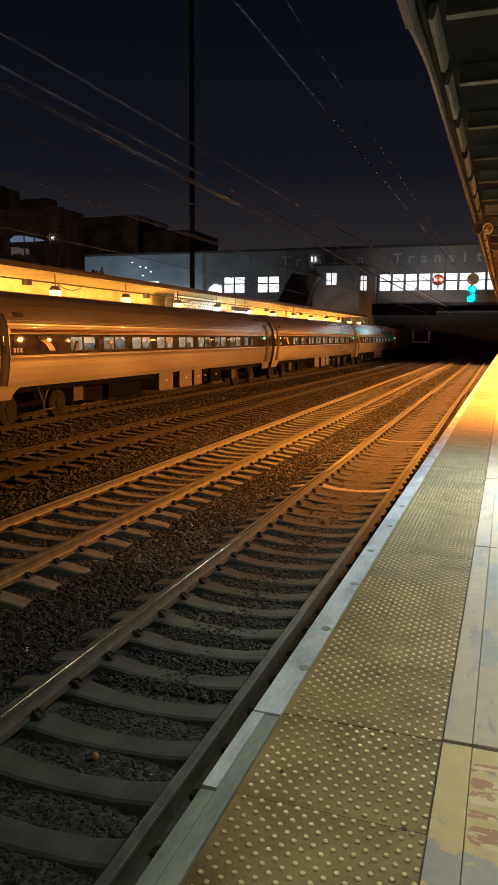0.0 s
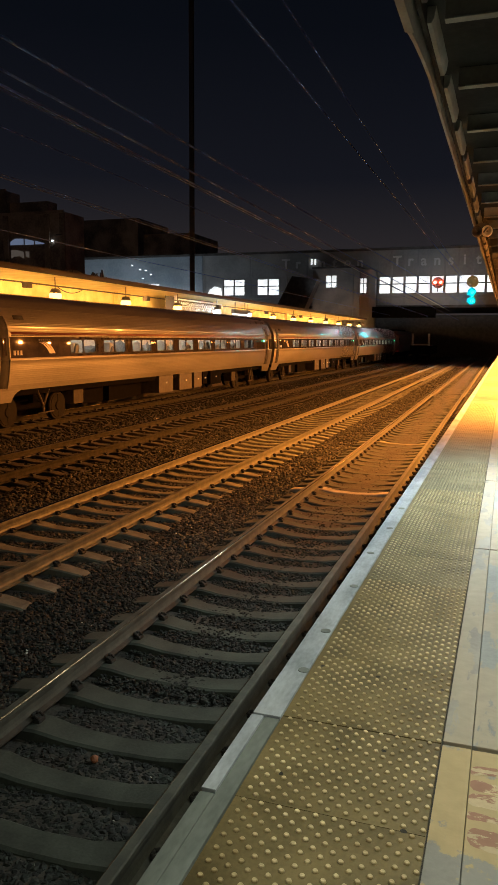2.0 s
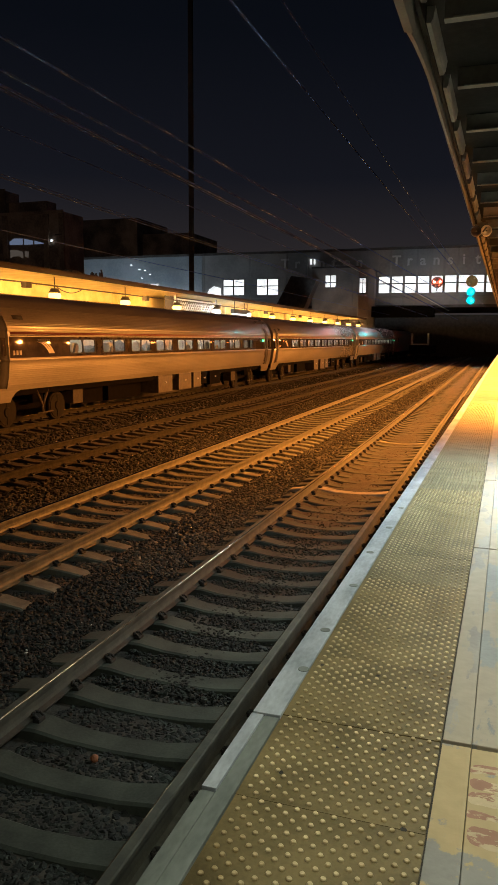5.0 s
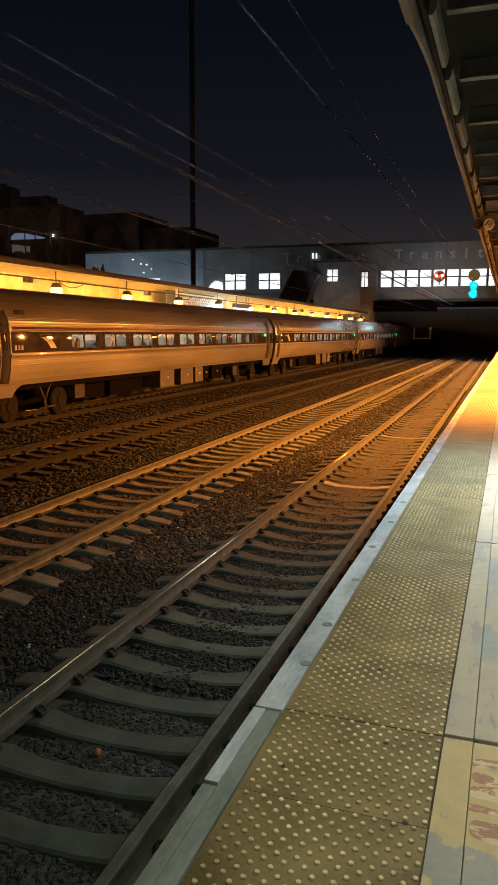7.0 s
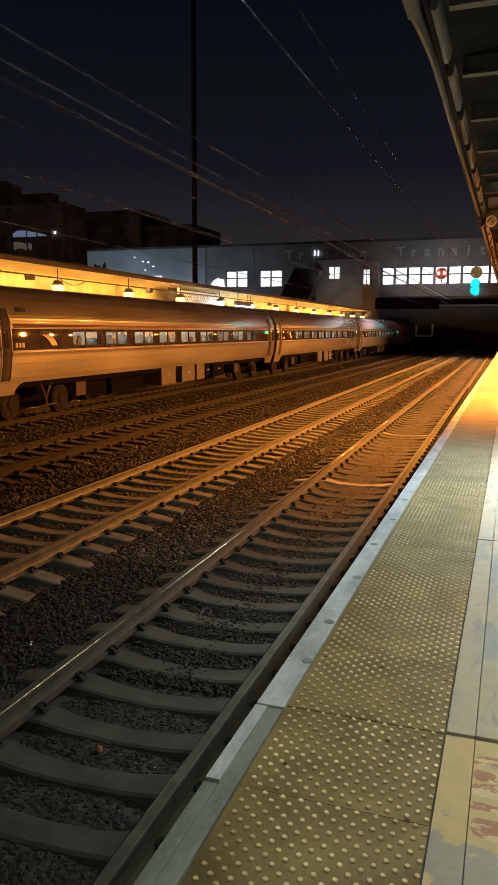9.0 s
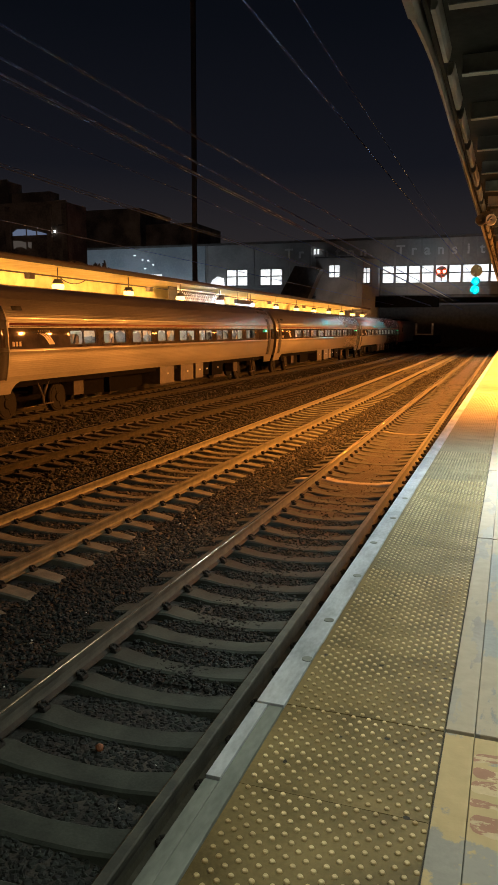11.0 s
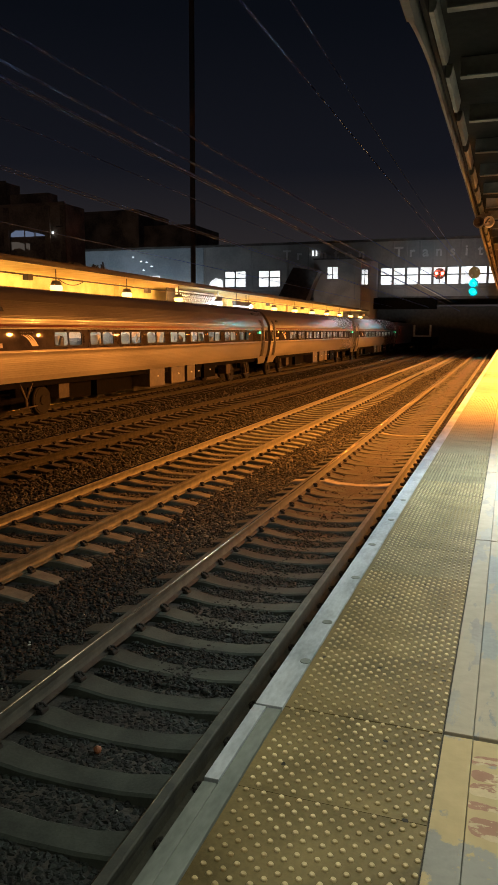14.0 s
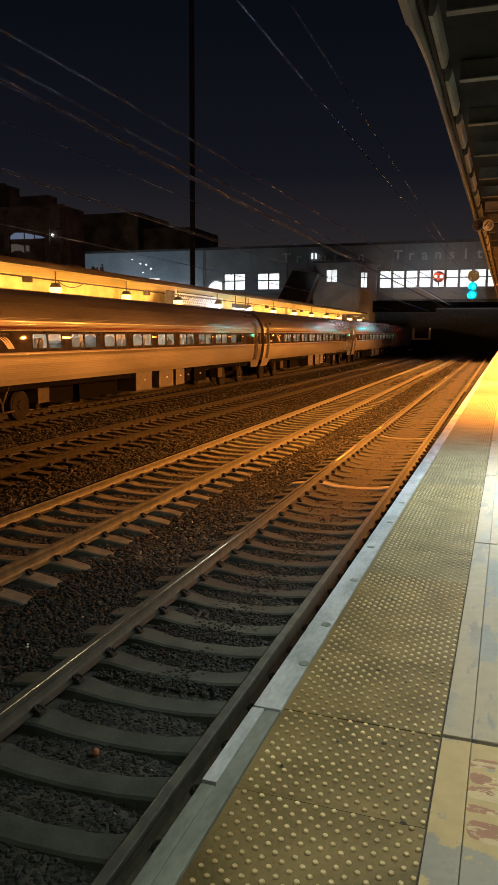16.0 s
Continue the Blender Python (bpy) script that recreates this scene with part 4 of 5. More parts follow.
def window_ring(y0, y1, z0, z1):
    """A rubber frame round one pane."""
    bm = bmesh.new()
    loops = []
    for outline, stand in ((rounded(y0, y1, z0, z1, 0.075), -0.03), (rounded(y0, y1, z0, z1, 0.075), 0.008),
                           (rounded(y0 - 0.035, y1 + 0.035, z0 - 0.03, z1 + 0.03, 0.04), 0.008), (rounded(y0 - 0.035, y1 + 0.035, z0 - 0.03, z1 + 0.03, 0.04), -0.01)):
        loops.append([bm.verts.new((side_x(z) + stand, y, z)) for y, z in outline])
    for a, b in zip(loops, loops[1:]):
        for i in range(16):
            bm.faces.new((a[i], a[(i + 1) % 16], b[(i + 1) % 16], b[i]))
    return bm


def bogie(parent, y):
    """A bogie with its frame between the wheels, so that the wheels stand free."""
    b = part("bogie", B(-0.55, 0.55, -1.5, 1.5, 0.42, 0.66, bevel=0.03), UNDER_SHADED, parent)
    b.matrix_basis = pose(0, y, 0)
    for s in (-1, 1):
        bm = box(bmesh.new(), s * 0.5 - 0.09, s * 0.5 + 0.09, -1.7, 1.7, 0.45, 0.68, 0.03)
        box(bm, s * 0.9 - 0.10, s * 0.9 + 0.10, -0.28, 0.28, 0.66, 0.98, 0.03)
        part("side_frame", bm, UNDER_SHADED, b)
        bm = bmesh.new()
        for yy in (-0.30, 0.30):
            tube(bm, (s * 1.16, yy, 1.06), (s * 1.16, 0.02 * yy, 0.58), 0.045, 0.04, 8)
        tube(bm, (s * 1.16, 0, 0.60), (s * 1.16, 0, 0.36), 0.05, 0.045, 8)
        tube(bm, (s * 1.16, -0.3, 0.34), (s * 1.16, 0.55, 0.36), 0.025, seg=6)
        part("brake_hanger", bm, BRACKET, b, "forked steel hanger")
    for yy in (-1.3, 1.3):
        bm = bmesh.new()
        tube(bm, (-0.82, 0, 0), (0.82, 0, 0), 0.08, seg=10)
        for s in (-1, 1):
            tube(bm, (s * 0.68, 0, 0), (s * 0.82, 0, 0), 0.457, 0.45, 28)
            tube(bm, (s * 0.66, 0, 0), (s * 0.685, 0, 0), 0.485, seg=28)
            tube(bm, (s * 0.82, 0, 0), (s * 0.835, 0, 0), 0.40, 0.39, 24)
            tube(bm, (s * 0.82, 0, 0), (s * 0.87, 0, 0), 0.17, 0.13, 16)
            box(bm, s * 0.842 - 0.008, s * 0.842 + 0.008, -0.025, 0.025, -0.36, 0.36)
        w = part("wheelset", bm, WHEEL, b, "rusty steel wheelset")
        w.matrix_basis = pose(0, yy, 0.457)


STRIPE_RED = mat("red_stripe", (0.15, 0.04, 0.03), (0.21, 0.06, 0.045), 3, 0.35)
STRIPE_PALE = mat("pale_stripe", (0.42, 0.38, 0.33), (0.55, 0.50, 0.44), 3, 0.35)
STRIPE_DARK = mat("dark_stripe", (0.02, 0.02, 0.03), (0.04, 0.04, 0.05), 3, 0.35)
# wheels darkened in colour for the shade below the coach side
WHEEL = mat("shaded_wheel_steel", (0.004, 0.0032, 0.0024), (0.011, 0.0088, 0.0065), 6, 0.85, 0.0, 0.2, 40)
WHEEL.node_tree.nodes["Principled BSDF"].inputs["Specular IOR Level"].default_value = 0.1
BRACKET = mat("dusty_bracket", (0.026, 0.021, 0.016), (0.052, 0.042, 0.033), 6, 0.8, 0.1, 0.2, 40)


def skirt(y0, y1, arch):
    """The low side panel by a coach's end, its inner edge cut round the wheel."""
    bm = bmesh.new()
    sign = 1 if arch > y1 else -1
    outer = y0 if sign > 0 else y1
    inner = y1 if sign > 0 else y0
    line = [(outer, 0.80), (inner, 0.80)] + [(inner + (arch - inner) * (1 - math.cos(radians(a))), 0.80 + 0.35 * math.sin(radians(a))) for a in (18, 36, 54, 72, 90)] + [(outer, 1.15)]
    front = [bm.verts.new((1.30 + (z - 0.8) * 0.285, y, z)) for y, z in line]
    back = [bm.verts.new((1.26 + (z - 0.8) * 0.285, y, z)) for y, z in line]
    n = len(line)
    bm.faces.new(front)
    bm.faces.new(back[::-1])
    for i in range(n):
        bm.faces.new((front[i], back[i], back[(i + 1) % n], front[(i + 1) % n]))
    return bm


def coach(y):
    c = thing("passenger_coach", "stainless steel passenger coach with dark window band, on the far track", "train coach", "coaches of the train",
              at=pose(TRACKS[3], y, RAIL))
    part("lower_side", coach_shell(bmesh.new(), 1.14, 2.06), STEEL, c, "fluted stainless lower side")
    part("window_band", coach_shell(bmesh.new(), 2.06, 2.66, True), BAND, c, "dark window band")
    part("upper_side", coach_shell(bmesh.new(), 2.66, 2.96), STEEL, c, "ribbed stainless upper side")
    part("roof", coach_shell(bmesh.new(), 2.96, 3.95), ROOFSTEEL, c, "dark fluted steel roof, rounded over the top")
    for yy in (0.03, LENGTH - 0.03):
        outline = [(x * 0.98, z) for x, z in PLAIN] + [(-x * 0.98, z) for x, z in PLAIN[-2::-1]]
        part("end_wall", prism(bmesh.new(), outline, yy - 0.02, yy + 0.02), ROOFSTEEL, c)
    part("diaphragm", B(-0.55, 0.55, LENGTH - 0.02, LENGTH + 0.51, 1.1, 3.3, bevel=0.05), RUBBER, c)
    # glazed windows: a rubber ring round each pane
    for w in WIN:
        fr = part("window", skin(w + WIN_W / 2 - 0.02, w + WIN_W / 2 + 0.02, SILL_Z - 0.02, HEAD_Z + 0.02, 0.004, 0.02), RUBBER, c)
        for k in (0, 1):
            a = w + k * WIN_W / 2
            part("window_frame", window_ring(a + 0.03, a + WIN_W / 2 - 0.03, SILL_Z + 0.01, HEAD_Z - 0.01), RUBBER, fr, "black rubber window seal")
            p = part("pane", skin(a + 0.012, a + WIN_W / 2 - 0.012, SILL_Z - 0.005, HEAD_Z + 0.005, -0.012, 0.018), PANE, fr)
            p.visible_shadow = False
    # vestibule doors near both ends: recess shade put into dark curved plates between bright posts
    for y0, y1 in ((0.44, 0.84), (LENGTH - 1.25, LENGTH - 0.75)):
        d = part("door", skin(y0, y1, 1.22, 3.22, 0.004), RUBBER, c, "flush vestibule door, dark for its recess's shade")
        for a in (y0 - 0.05, y1 + 0.002):
            part("door_post", skin(a, a + 0.048, 1.20, 3.24, 0.022), STEEL, d, "bright steel door post")
        part("door_window", skin(y0 + 0.10, y1 - 0.10, 2.12, 2.62, 0.008), BAND, d)
    for a in (0.12, LENGTH - 0.40):
        part("end_window", skin(a, a + 0.26, 2.16, 2.56, 0.006), RUBBER, c)
    # interior
    part("interior_floor", B(-1.38, 1.38, 0.1, LENGTH - 0.1, 1.28, 1.34), LINER, c)
    part("interior_ceiling", B(-1.2, 1.2, 0.1, LENGTH - 0.1, 3.0, 3.05), LINER, c)
    part("interior_partition", B(-0.06, 0.0, 0.9, LENGTH - 0.9, 1.34, 3.0), LINER, c)
    part("light_strip", B(0.35, 0.75, 2.0, LENGTH - 2.0, 2.95, 2.99), CABIN, c)
    for k in range(16):
        yy = 3.3 + 1.13 * k
        bm = bmesh.new()
        lean = [(yy, 1.5), (yy + 0.14, 1.5), (yy + 0.30, 2.30 + 0.07 * (k % 3 == 1)), (yy + 0.22, 2.36 + 0.07 * (k % 3 == 1)), (yy + 0.14, 2.30)]
        v0, v1 = [[bm.verts.new((x, a, b)) for a, b in lean] for x in (0.25, 1.3)]
        bm.faces.new(v0)
        bm.faces.new(v1[::-1])
        for i in range(5):
            bm.faces.new((v0[i], v0[(i + 1) % 5], v1[(i + 1) % 5], v1[i]))
        part("seat", bm, SEAT, c)
        part("headrest_cover", B(0.3 + 0.5 * (k % 2), 0.74 + 0.5 * (k % 2), yy + 0.11, yy + 0.31, 2.2, 2.44, bevel=0.04), LINER, c, "pale headrest cover")
    part("luggage_rack", B(0.95, 1.36, 1.4, LENGTH - 1.4, 2.60, 2.64, bevel=0.01), LINER, c)
    part("end_skirt", skirt(0.04, 1.2, 1.65), STEEL, c, "low steel skirt by the end steps")
    part("end_skirt", skirt(LENGTH - 1.2, LENGTH - 0.04, LENGTH - 1.65), STEEL, c, "low steel skirt by the end steps")
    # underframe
    part("underframe", B(-1.2, 1.2, 0.3, LENGTH - 0.3, 0.95, 1.16), UNDER_SHADED, c)
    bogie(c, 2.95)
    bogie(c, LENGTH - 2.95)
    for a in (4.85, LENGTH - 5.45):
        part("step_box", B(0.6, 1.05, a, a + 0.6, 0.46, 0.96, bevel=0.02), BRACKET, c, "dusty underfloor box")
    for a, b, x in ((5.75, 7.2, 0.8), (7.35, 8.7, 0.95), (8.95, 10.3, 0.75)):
        part("under_panel", B(-x, x, a, b, 0.38, 0.96), UNDER_SHADED, c, "dark underfloor panel")
    for a, b, z0, m in ((10.75, 12.1, 0.43, BOXGREY), (12.75, 14.1, 0.43, BOXGREY), (14.35, 15.25, 0.44, BOXGREY), (15.35, 15.9, 0.55, UNDER_SHADED), (16.3, 17.7, 0.48, UNDER_SHADED)):
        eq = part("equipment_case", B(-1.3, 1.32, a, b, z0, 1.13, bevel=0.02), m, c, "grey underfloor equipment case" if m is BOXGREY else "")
        part("latch", B(1.322, 1.345, (a + b) / 2 - 0.06, (a + b) / 2 + 0.06, 0.8, 0.86), EDGE_METAL, eq)
    for a, z0, z1, m, txt in ((1.0, 2.672, 2.684, STRIPE_PALE, "thin pale stripe"), (1.0, 2.686, 2.702, STRIPE_DARK, "thin dark stripe"), (1.0, 2.704, 2.718, STRIPE_PALE, "thin pale stripe"),
                              (1.0, 2.722, 2.79, STRIPE_RED, "dark red stripe")):
        part("stripe", skin(a, LENGTH - a - 0.3, z0, z1, 0.003, 0.01), m, c, txt)
    # emblem and lettering, as plain shapes
    for k in range(3):
        bm = bmesh.new()
        va, vb = [], []
        for i in range(13):
            f = i / 12
            yy = 2.20 + 0.17 * k + (0.60 - 0.08 * k) * f ** 0.8
            z = 2.50 - 0.33 * f ** 1.9
            va.append(bm.verts.new((side_x(z) + 0.004, yy, z)))
            vb.append(bm.verts.new((side_x(z) + 0.004, yy + 0.035 + 0.085 * f, z)))
        for i in range(12):
            bm.faces.new((va[i], va[i + 1], vb[i + 1], vb[i]))
        part("emblem", bm, STRIPE_PALE, c, "pale fan-shaped emblem")
    for k in range(6):
        part("lettering", skin(2.26 + 0.105 * k, 2.34 + 0.105 * k, 2.545, 2.59, 0.003, 0.01), BOXGREY, c)
    for k in range(3):
        part("number_bar", skin(1.05 + 0.15 * k, 1.15 + 0.15 * k, 2.14, 2.27, 0.003, 0.01), STRIPE_PALE, c)
    case = part("indicator_case", skin(23.56, 23.92, 2.44, 2.63, 0.012), RUBBER, c, "black indicator lamp case")
    part("indicator_lens", skin(23.60, 23.88, 2.48, 2.59, 0.05), GREEN_LENS, case, "glowing green indicator lens")
    part("roof_vent", skin(1.3, 1.75, 3.14, 3.26, 0.012), RUBBER, c)
    part("roof_vent", skin(LENGTH - 1.9, LENGTH - 1.4, 3.5, 3.6, 0.02), RUBBER, c)
    return c


TRAIN = [coach(COACHES[1])]
for y in (COACHES[0], COACHES[2], COACHES[3]):
    TRAIN.append(copy_thing(TRAIN[0], pose(TRACKS[3], y, RAIL)))

def locomotive(y):
    l = thing("locomotive", "dark electric locomotive at the head of the train under the bridge", "locomotive", at=pose(TRACKS[3], y, RAIL))
    bm = bmesh.new()
    a = [(1.45, 1.1), (1.5, 2.0), (1.42, 3.3), (1.0, 3.75), (-1.0, 3.75), (-1.42, 3.3), (-1.5, 2.0), (-1.45, 1.1)]
    prism(bm, a, 1.6, 17.5)
    part("body", bm, LOCO, l)
    for yy, nose in ((1.6, 0.0), (17.5, 19.3)):
        bm = bmesh.new()
        r0 = [bm.verts.new((x, yy, z)) for x, z in a]
        r1 = [bm.verts.new((x * 0.8, yy + (nose - yy) * (1.0 if z < 2.1 else 0.35 if z < 3.4 else 0.1), z)) for x, z in a]
        for i in range(8):
            bm.faces.new((r0[i], r0[(i + 1) % 8], r1[(i + 1) % 8], r1[i]))
        bm.faces.new(r1)
        part("cab", bm, LOCO, l)
    part("cab_window", B(1.40, 1.50, 2.0, 2.8, 2.3, 2.9), BAND, l)
    part("equipment", B(-0.8, 0.8, 6, 13, 3.75, 4.0, bevel=0.05), UNDER_SHADED, l)
    part("underframe", B(-1.2, 1.2, 1.0, 18.4, 0.6, 1.12, bevel=0.05), UNDER_SHADED, l)
    bogie(l, 4.5)
    bogie(l, 15.0)
    return l


WHEEL.node_tree.nodes["Principled BSDF"].inputs["Specular IOR Level"].default_value = 0.2
LOCO = mat("grey_loco_paint", (0.16, 0.14, 0.12), (0.24, 0.21, 0.18), 2, 0.5, 0.1, 0.05, 20)
TRAIN.append(locomotive(COACHES[3] + CAR + 0.2))

# ---- overhead wires ----
def wire(label, x, pts, r=0.012):
    """A sagging wire through a few heights along the line."""
    cu = bpy.data.curves.new("overhead_wire", "CURVE")
    cu.dimensions, cu.bevel_depth, cu.bevel_resolution = "3D", r, 1
    sp = cu.splines.new("POLY")
    n = 24
    sp.points.add(n)
    (y0, z0), (y1, z1), sag = pts
    for i in range(n + 1):
        f = i / n
        sp.points[i].co = (x, y0 + (y1 - y0) * f, z0 + (z1 - z0) * f - sag * 4 * f * (1 - f), 1)
    cu.materials.append(WIRE)
    tagged(new("overhead_wire", cu), label, "wire", "overhead wires")


wire("thin overhead contact wire above the track", -2.5, ((-15, 4.30), (99, 5.19), 0.0), 0.009)
wire("thin overhead messenger wire above the track", -2.5, ((-15, 5.45), (60, 5.05), 0.25), 0.006)
wire("thin overhead messenger wire above the track", -6.1, ((-20, 4.76), (99, 6.37), 0.0), 0.017)
wire("thin overhead contact wire above the track", -6.1, ((-20, 4.82), (99, 4.82), 0.10), 0.017)
wire("thin overhead contact wire above the track", -6.1, ((-20, 4.74), (99, 4.0), 0.0), 0.017)
wire("thin overhead wire above the track", -6.1, ((-20, 4.68), (99, 3.98), 0.0), 0.012)
wire("thin overhead contact wire above the far track", -9.8, ((-20, 4.75), (99, 4.4), 0.0))
wire("thin overhead contact wire above the far track", -9.85, ((-20, 4.82), (99, 4.5), 0.0), 0.009)
wire("thin overhead messenger wire above the far track", -9.8, ((-20, 5.64), (99, 5.64), 0.0), 0.009)
wire("thin overhead contact wire above the train", -14.6, ((-20, 4.7), (99, 4.6), 0.0))

stay = thing("stay_wire", "pale slack stay wire before the station", "wire", "overhead wires")
bm = bmesh.new()
for p, q in (((-11.6, 98.5, 7.55), (-7.2, 98.5, 5.1)), ((-22.0, 95.2, 12.0), (-17.1, 95.2, 9.4))):
    tube(bm, p, q, 0.05, 0.035, 6)
part("strand", bm, LATTICE, stay)

mast = thing("catenary_mast", "tall rusty steel catenary mast behind the far platform", "mast", at=pose(-24.3, 56.3, 0))
for a, b in ((-0.15, -0.125), (0.125, 0.15)):
    part("flange", B(-0.16, 0.16, a, b, GROUND, 33), POLE, mast)
part("web", B(-0.02, 0.02, -0.125, 0.125, GROUND, 33), POLE, mast)

# a dark slanting stair roof over the far platform
stair = thing("stair_roof", "dark slanting roof over the stairs from the far platform", "stair roof", kind="structure")
part("roof_panel", prism(bmesh.new(), [(-28.75, 5.0), (-25.0, 4.6), (-23.1, 8.9), (-26.4, 9.4)], 93.0, 95.0), DARK, stair)

# a dark service wagon parked on the third track, with a pale end rail
wagon = thing("service_wagon", "dark parked service wagon with a pale end railing", "wagon", at=pose(TRACKS[2], 92, RAIL))
part("body", B(-1.25, 1.25, 0, 8, 0.95, 1.98, bevel=0.04), UNDER_SHADED, wagon)
bogie(wagon, 2.2)
for x in (-0.95, 0.95):
    part("rail_post", B(x - 0.11, x + 0.11, 0.05, 0.2, 1.98, 3.4, bevel=0.02), EDGE_METAL, wagon, "pale rail post")
part("end_rail", B(-0.83, 0.83, 0.06, 0.18, 2.0, 2.16, bevel=0.02), EDGE_METAL, wagon, "pale end rail")

# ---- signals hung before the station ----
def signal(x, z, lit):
    s = thing("signal", {"red": "round railway signal showing red lights", "off": "round unlit railway signal above a teal lamp pair"}[lit], "signal",
              "railway signals", at=pose(x, 97.0, z))
    # unlit head: gold light is painted into the disc, highlights into its cream lenses
    part("disc", tube(bmesh.new(), (0, 0, 0), (0, 0.08, 0), 0.70, seg=28), FASCIA if lit == "red" else GOLD_LIT, s, "round backing disc")
    part("bracket", B(-0.06, 0.06, 0.08, 3.0, -0.06, 0.06), DARK, s)
    spots = ((-0.35, 0.05), (0.35, 0.05)) if lit == "red" else ((-0.3, -0.35), (0.3, 0.35))
    for a, b in spots:
        part("lens", tube(bmesh.new(), (a, -0.12, b), (a, -0.002, b), 0.13, seg=14), RED if lit == "red" else CREAM, s)
    part("post", B(-0.07, 0.07, 0.0, 0.07, -1.1, -0.7), DARK, s)
    if lit == "off":
        part("lamp_case", B(-0.12, 0.12, 0.02, 0.2, -2.9, -1.0, bevel=0.05), DARK, s)
        for b in (-1.30, -2.35):
            # glowing ring wider than the lens: the lamp's halo is built into it
            part("lens", tube(bmesh.new(), (0, -0.2, b), (0, -0.052, b), 0.50, seg=24), TEAL_HALO, s, "wide teal lens with the lamp's halo built in")
            part("bulb", tube(bmesh.new(), (0, -0.27, b), (0, -0.202, b), 0.19, seg=16), TEAL_BULB, s, "bright lens centre")
            # hood and back plate added to keep the teal light off the wall
            part("hood", tube(bmesh.new(), (0, -0.95, b), (0, -0.04, b), 0.515, 0.51, 22, caps=False), DARK, s)
            part("lens_back", tube(bmesh.new(), (0, -0.045, b), (0, 0.015, b), 0.50, 0.50, 22), DARK, s)


signal(-4.5, 8.6, "off")
signal(-8.65, 8.55, "red")

# ---- loudspeakers under the near canopy's edge ----
spk = thing("loudspeaker_pair", "pair of round loudspeakers bracketed to the canopy's edge", "loudspeaker", at=pose(-0.49, 12.9, 3.21))
# the lamplight on the right horn is put into its tan colour
for s, m in ((-1, DARK), (1, LIT_HORN)):
    bm = bmesh.new()
    rings = []
    for r, y in ((0.035, 0.13), (0.06, 0.10), (0.078, 0.05), (0.086, -0.01), (0.083, -0.05), (0.076, -0.062), (0.066, -0.05), (0.045, -0.01), (0.02, 0.02), (0.004, 0.03)):
        rings.append([bm.verts.new((0.078 * s + r * math.cos(i * math.pi / 10), y, r * math.sin(i * math.pi / 10) - 0.1 * y)) for i in range(20)])
    for a, b in zip(rings, rings[1:]):
        for i in range(20):
            bm.faces.new((a[i], a[(i + 1) % 20], b[(i + 1) % 20], b[i])).smooth = True
    p = part("horn", bm, m, spk)
    part("driver", tube(bmesh.new(), (0.078 * s, 0.20, -0.01), (0.078 * s, 0.11, -0.01), 0.05, 0.05, 14), m, p)
part("yoke", tube(bmesh.new(), (0.02, -0.03, -0.02), (0.12, -0.02, 0.11), 0.014, seg=8), CANOPY, spk)
part("bracket", B(-0.10, 0.10, 0.02, 0.06, 0.0, 0.14), CANOPY, spk)

# ---- litter in the near track ----
bm = bmesh.new()
bmesh.ops.create_icosphere(bm, subdivisions=2, radius=0.028)
for v in bm.verts:
    v.co *= 1 + 0.25 * noise.noise(v.co * 40)
ob = part("litter", bm, ORANGE)
ob.matrix_basis = pose(-2.55, 4.18, GROUND + 0.03)
tagged(ob, "crumpled orange litter between the sleepers", "litter")

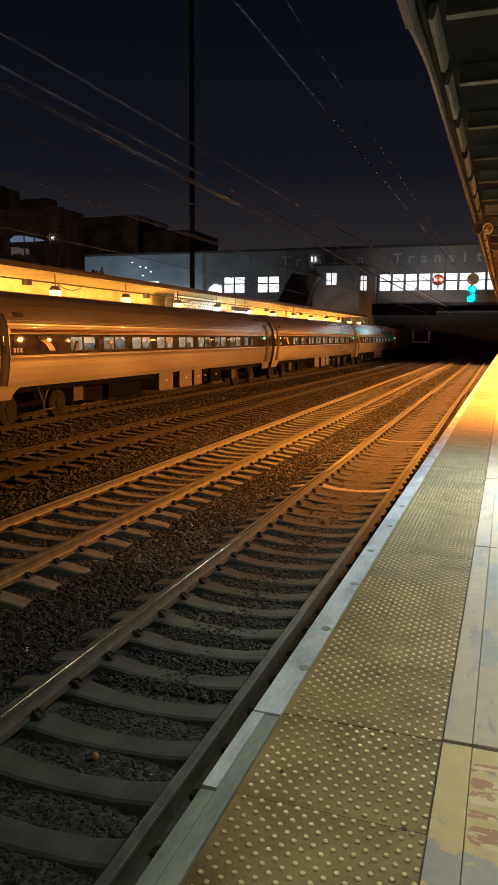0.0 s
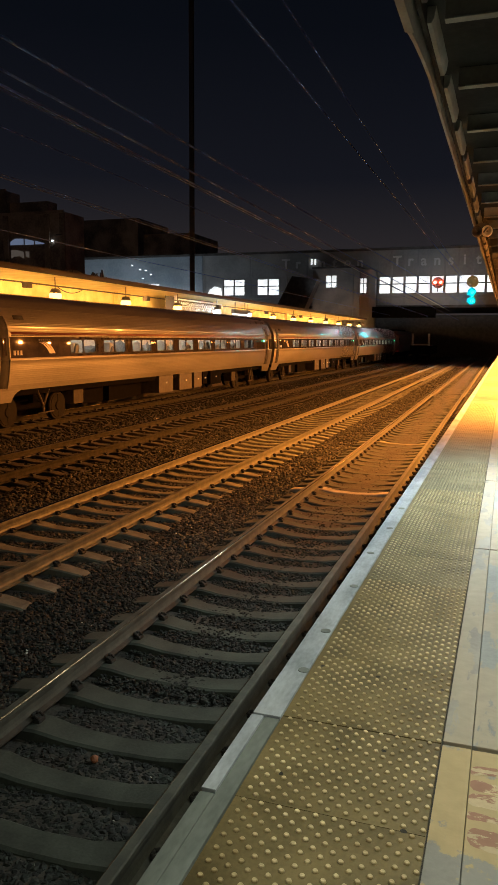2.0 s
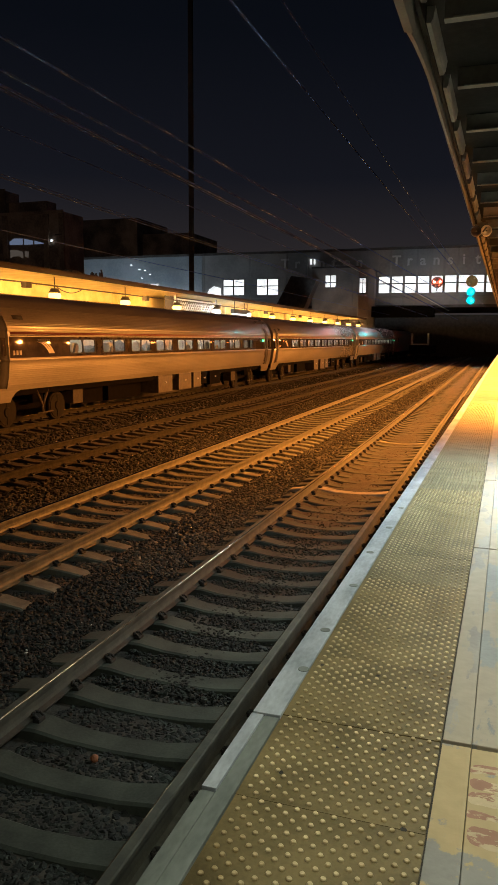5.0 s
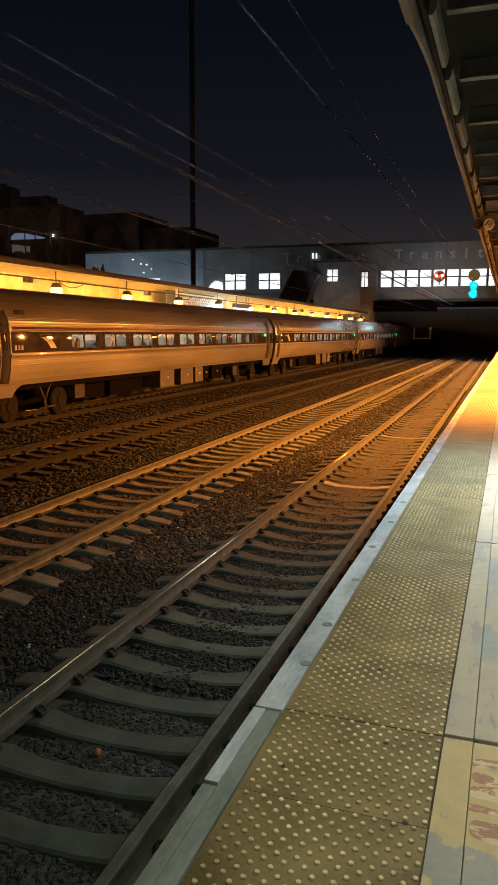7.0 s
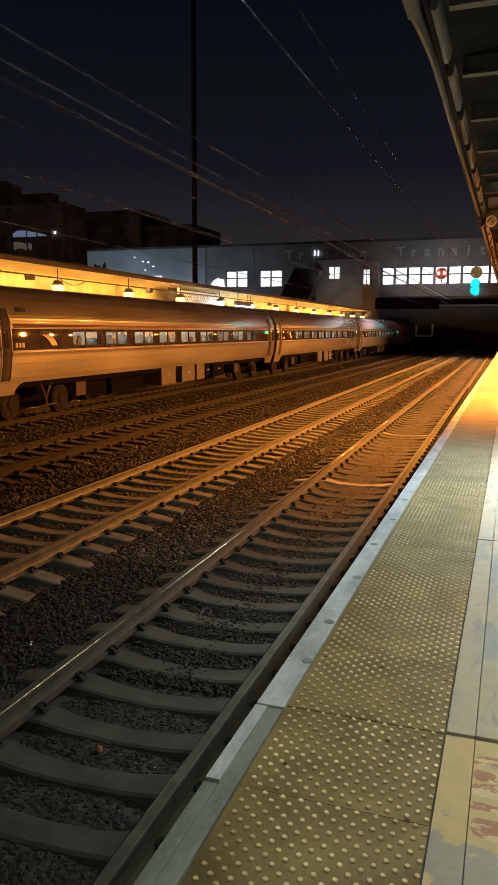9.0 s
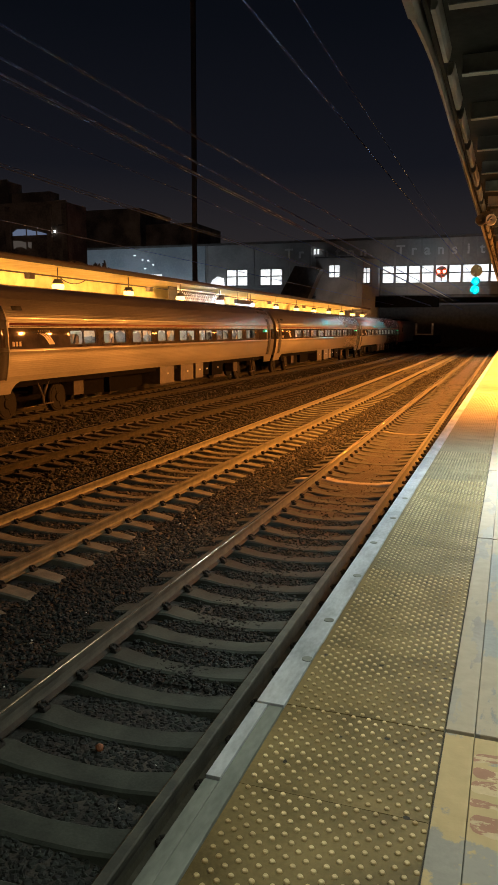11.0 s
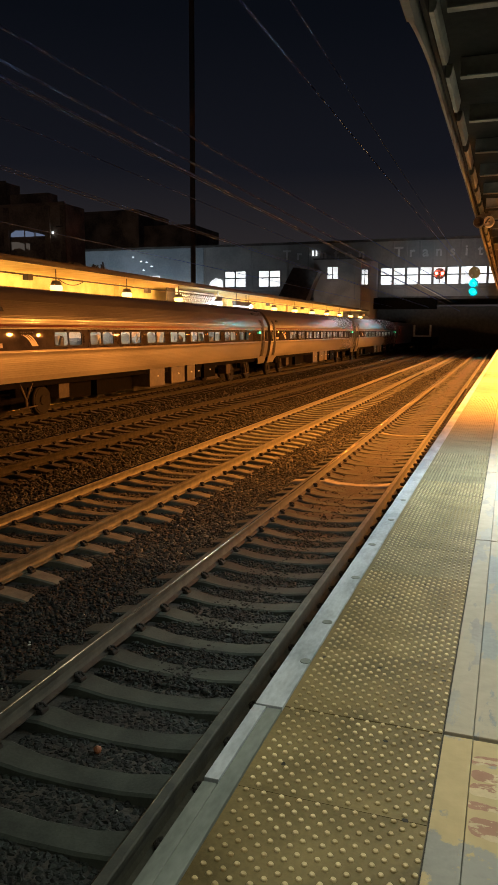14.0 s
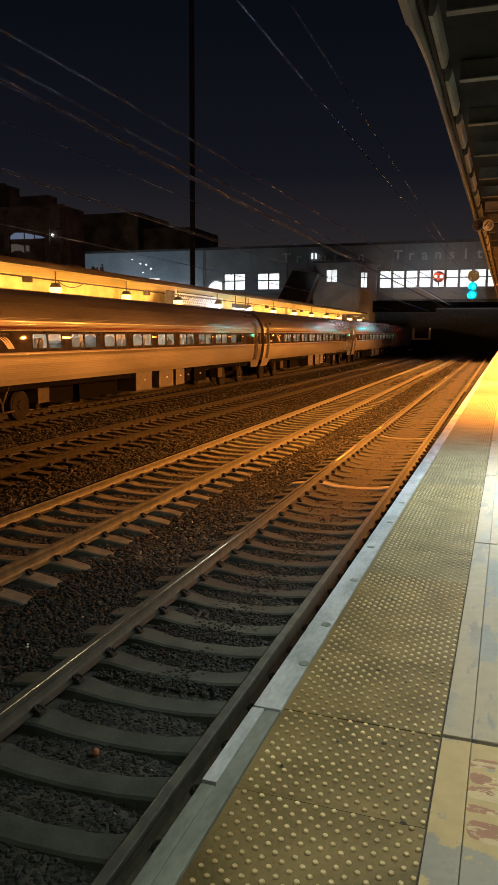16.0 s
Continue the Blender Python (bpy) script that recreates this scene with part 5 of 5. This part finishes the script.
# ---- dark buildings beyond the far platform ----
blk = thing("dark_building", "unlit sooty brown building with a few dim windows beyond the platform", "building")
part("wall", B(-75, -44.9, 70, 74, GROUND, 14.6), SOOT, blk)
part("wall", B(-62, -52.4, 70.5, 73, 14.6, 17.2), SOOT, blk)
part("wall", B(-52.4, -47.6, 71.2, 73, 14.6, 16.0), SOOT, blk)
part("parapet", B(-75, -44.8, 69.85, 70.0, 14.45, 14.75), SOOT, blk)
part("parapet", B(-62.1, -52.3, 70.35, 70.5, 17.05, 17.35), SOOT, blk)
for x in (-52.1, -46.9, -45.0):
    part("pier", B(x - 0.3, x + 0.3, 69.78, 69.995, 5, 14.4), SOOT, blk)
part("pale_lintel", B(-45.75, -44.95, 69.75, 69.99, 12.16, 12.28), BOXGREY, blk)
part("wall_lamp", B(-46.36, -46.18, 69.8, 69.99, 11.5, 11.72, bevel=0.02), WALL_LAMP, blk, "small white lamp")
for zs in (((-51.6, 11.35), (-49.95, 11.35), (-49.95, 11.98), (-51.0, 12.02), (-51.6, 11.7)), ((-49.75, 11.33), (-48.66, 11.33), (-48.66, 11.72), (-49.75, 11.96)),
           ((-48.45, 11.34), (-47.3, 11.34), (-47.3, 11.42), (-48.45, 11.72))):
    part("window", prism(bmesh.new(), zs, 69.93, 69.99), BLUEPANE, blk, "dim bluish window")
for zs in (((-51.55, 9.95), (-51.2, 10.12), (-50.5, 10.16), (-49.95, 9.9), (-49.95, 10.6), (-50.7, 10.8), (-51.55, 10.84)), ((-49.7, 10.1), (-49.3, 9.95), (-49.25, 10.6), (-49.7, 10.66))):
    part("window", prism(bmesh.new(), zs, 69.93, 69.99), DIMPANE, blk, "dim greyish window")

blk = thing("dark_building", "dark unlit building rising behind the station", "building")
part("wall", B(-66, -51, 118, 130, GROUND, 19.0), SOOT, blk)
part("wall", B(-78, -60, 116, 128, GROUND, 21.5), SOOT, blk)

# ---- what moves: the train rolls off slowly towards the camera ----
SHIFT = ((0, 0), (7.5, 0), (8.5, -0.01), (9.0, -0.035), (10.0, -0.10), (11.0, -0.185), (11.5, -0.235), (12, -0.313), (12.5, -0.43), (13, -0.58), (13.5, -0.745),
         (14, -0.935), (14.5, -1.16), (15, -1.43), (15.5, -1.71), (16, -2.02))


def motions():
    for c in TRAIN:
        y = c.matrix_basis.translation.y
        walk(c, [(t, pose(TRACKS[3], y + d, RAIL)) for t, d in SHIFT])
        for w in [o for o in c.children_recursive if o.name.startswith("wheelset")]:
            yy = w.matrix_basis.translation.y
            walk(w, [(t, pose(0, yy, 0.457, -math.degrees(d / 0.457))) for t, d in SHIFT])


motions()
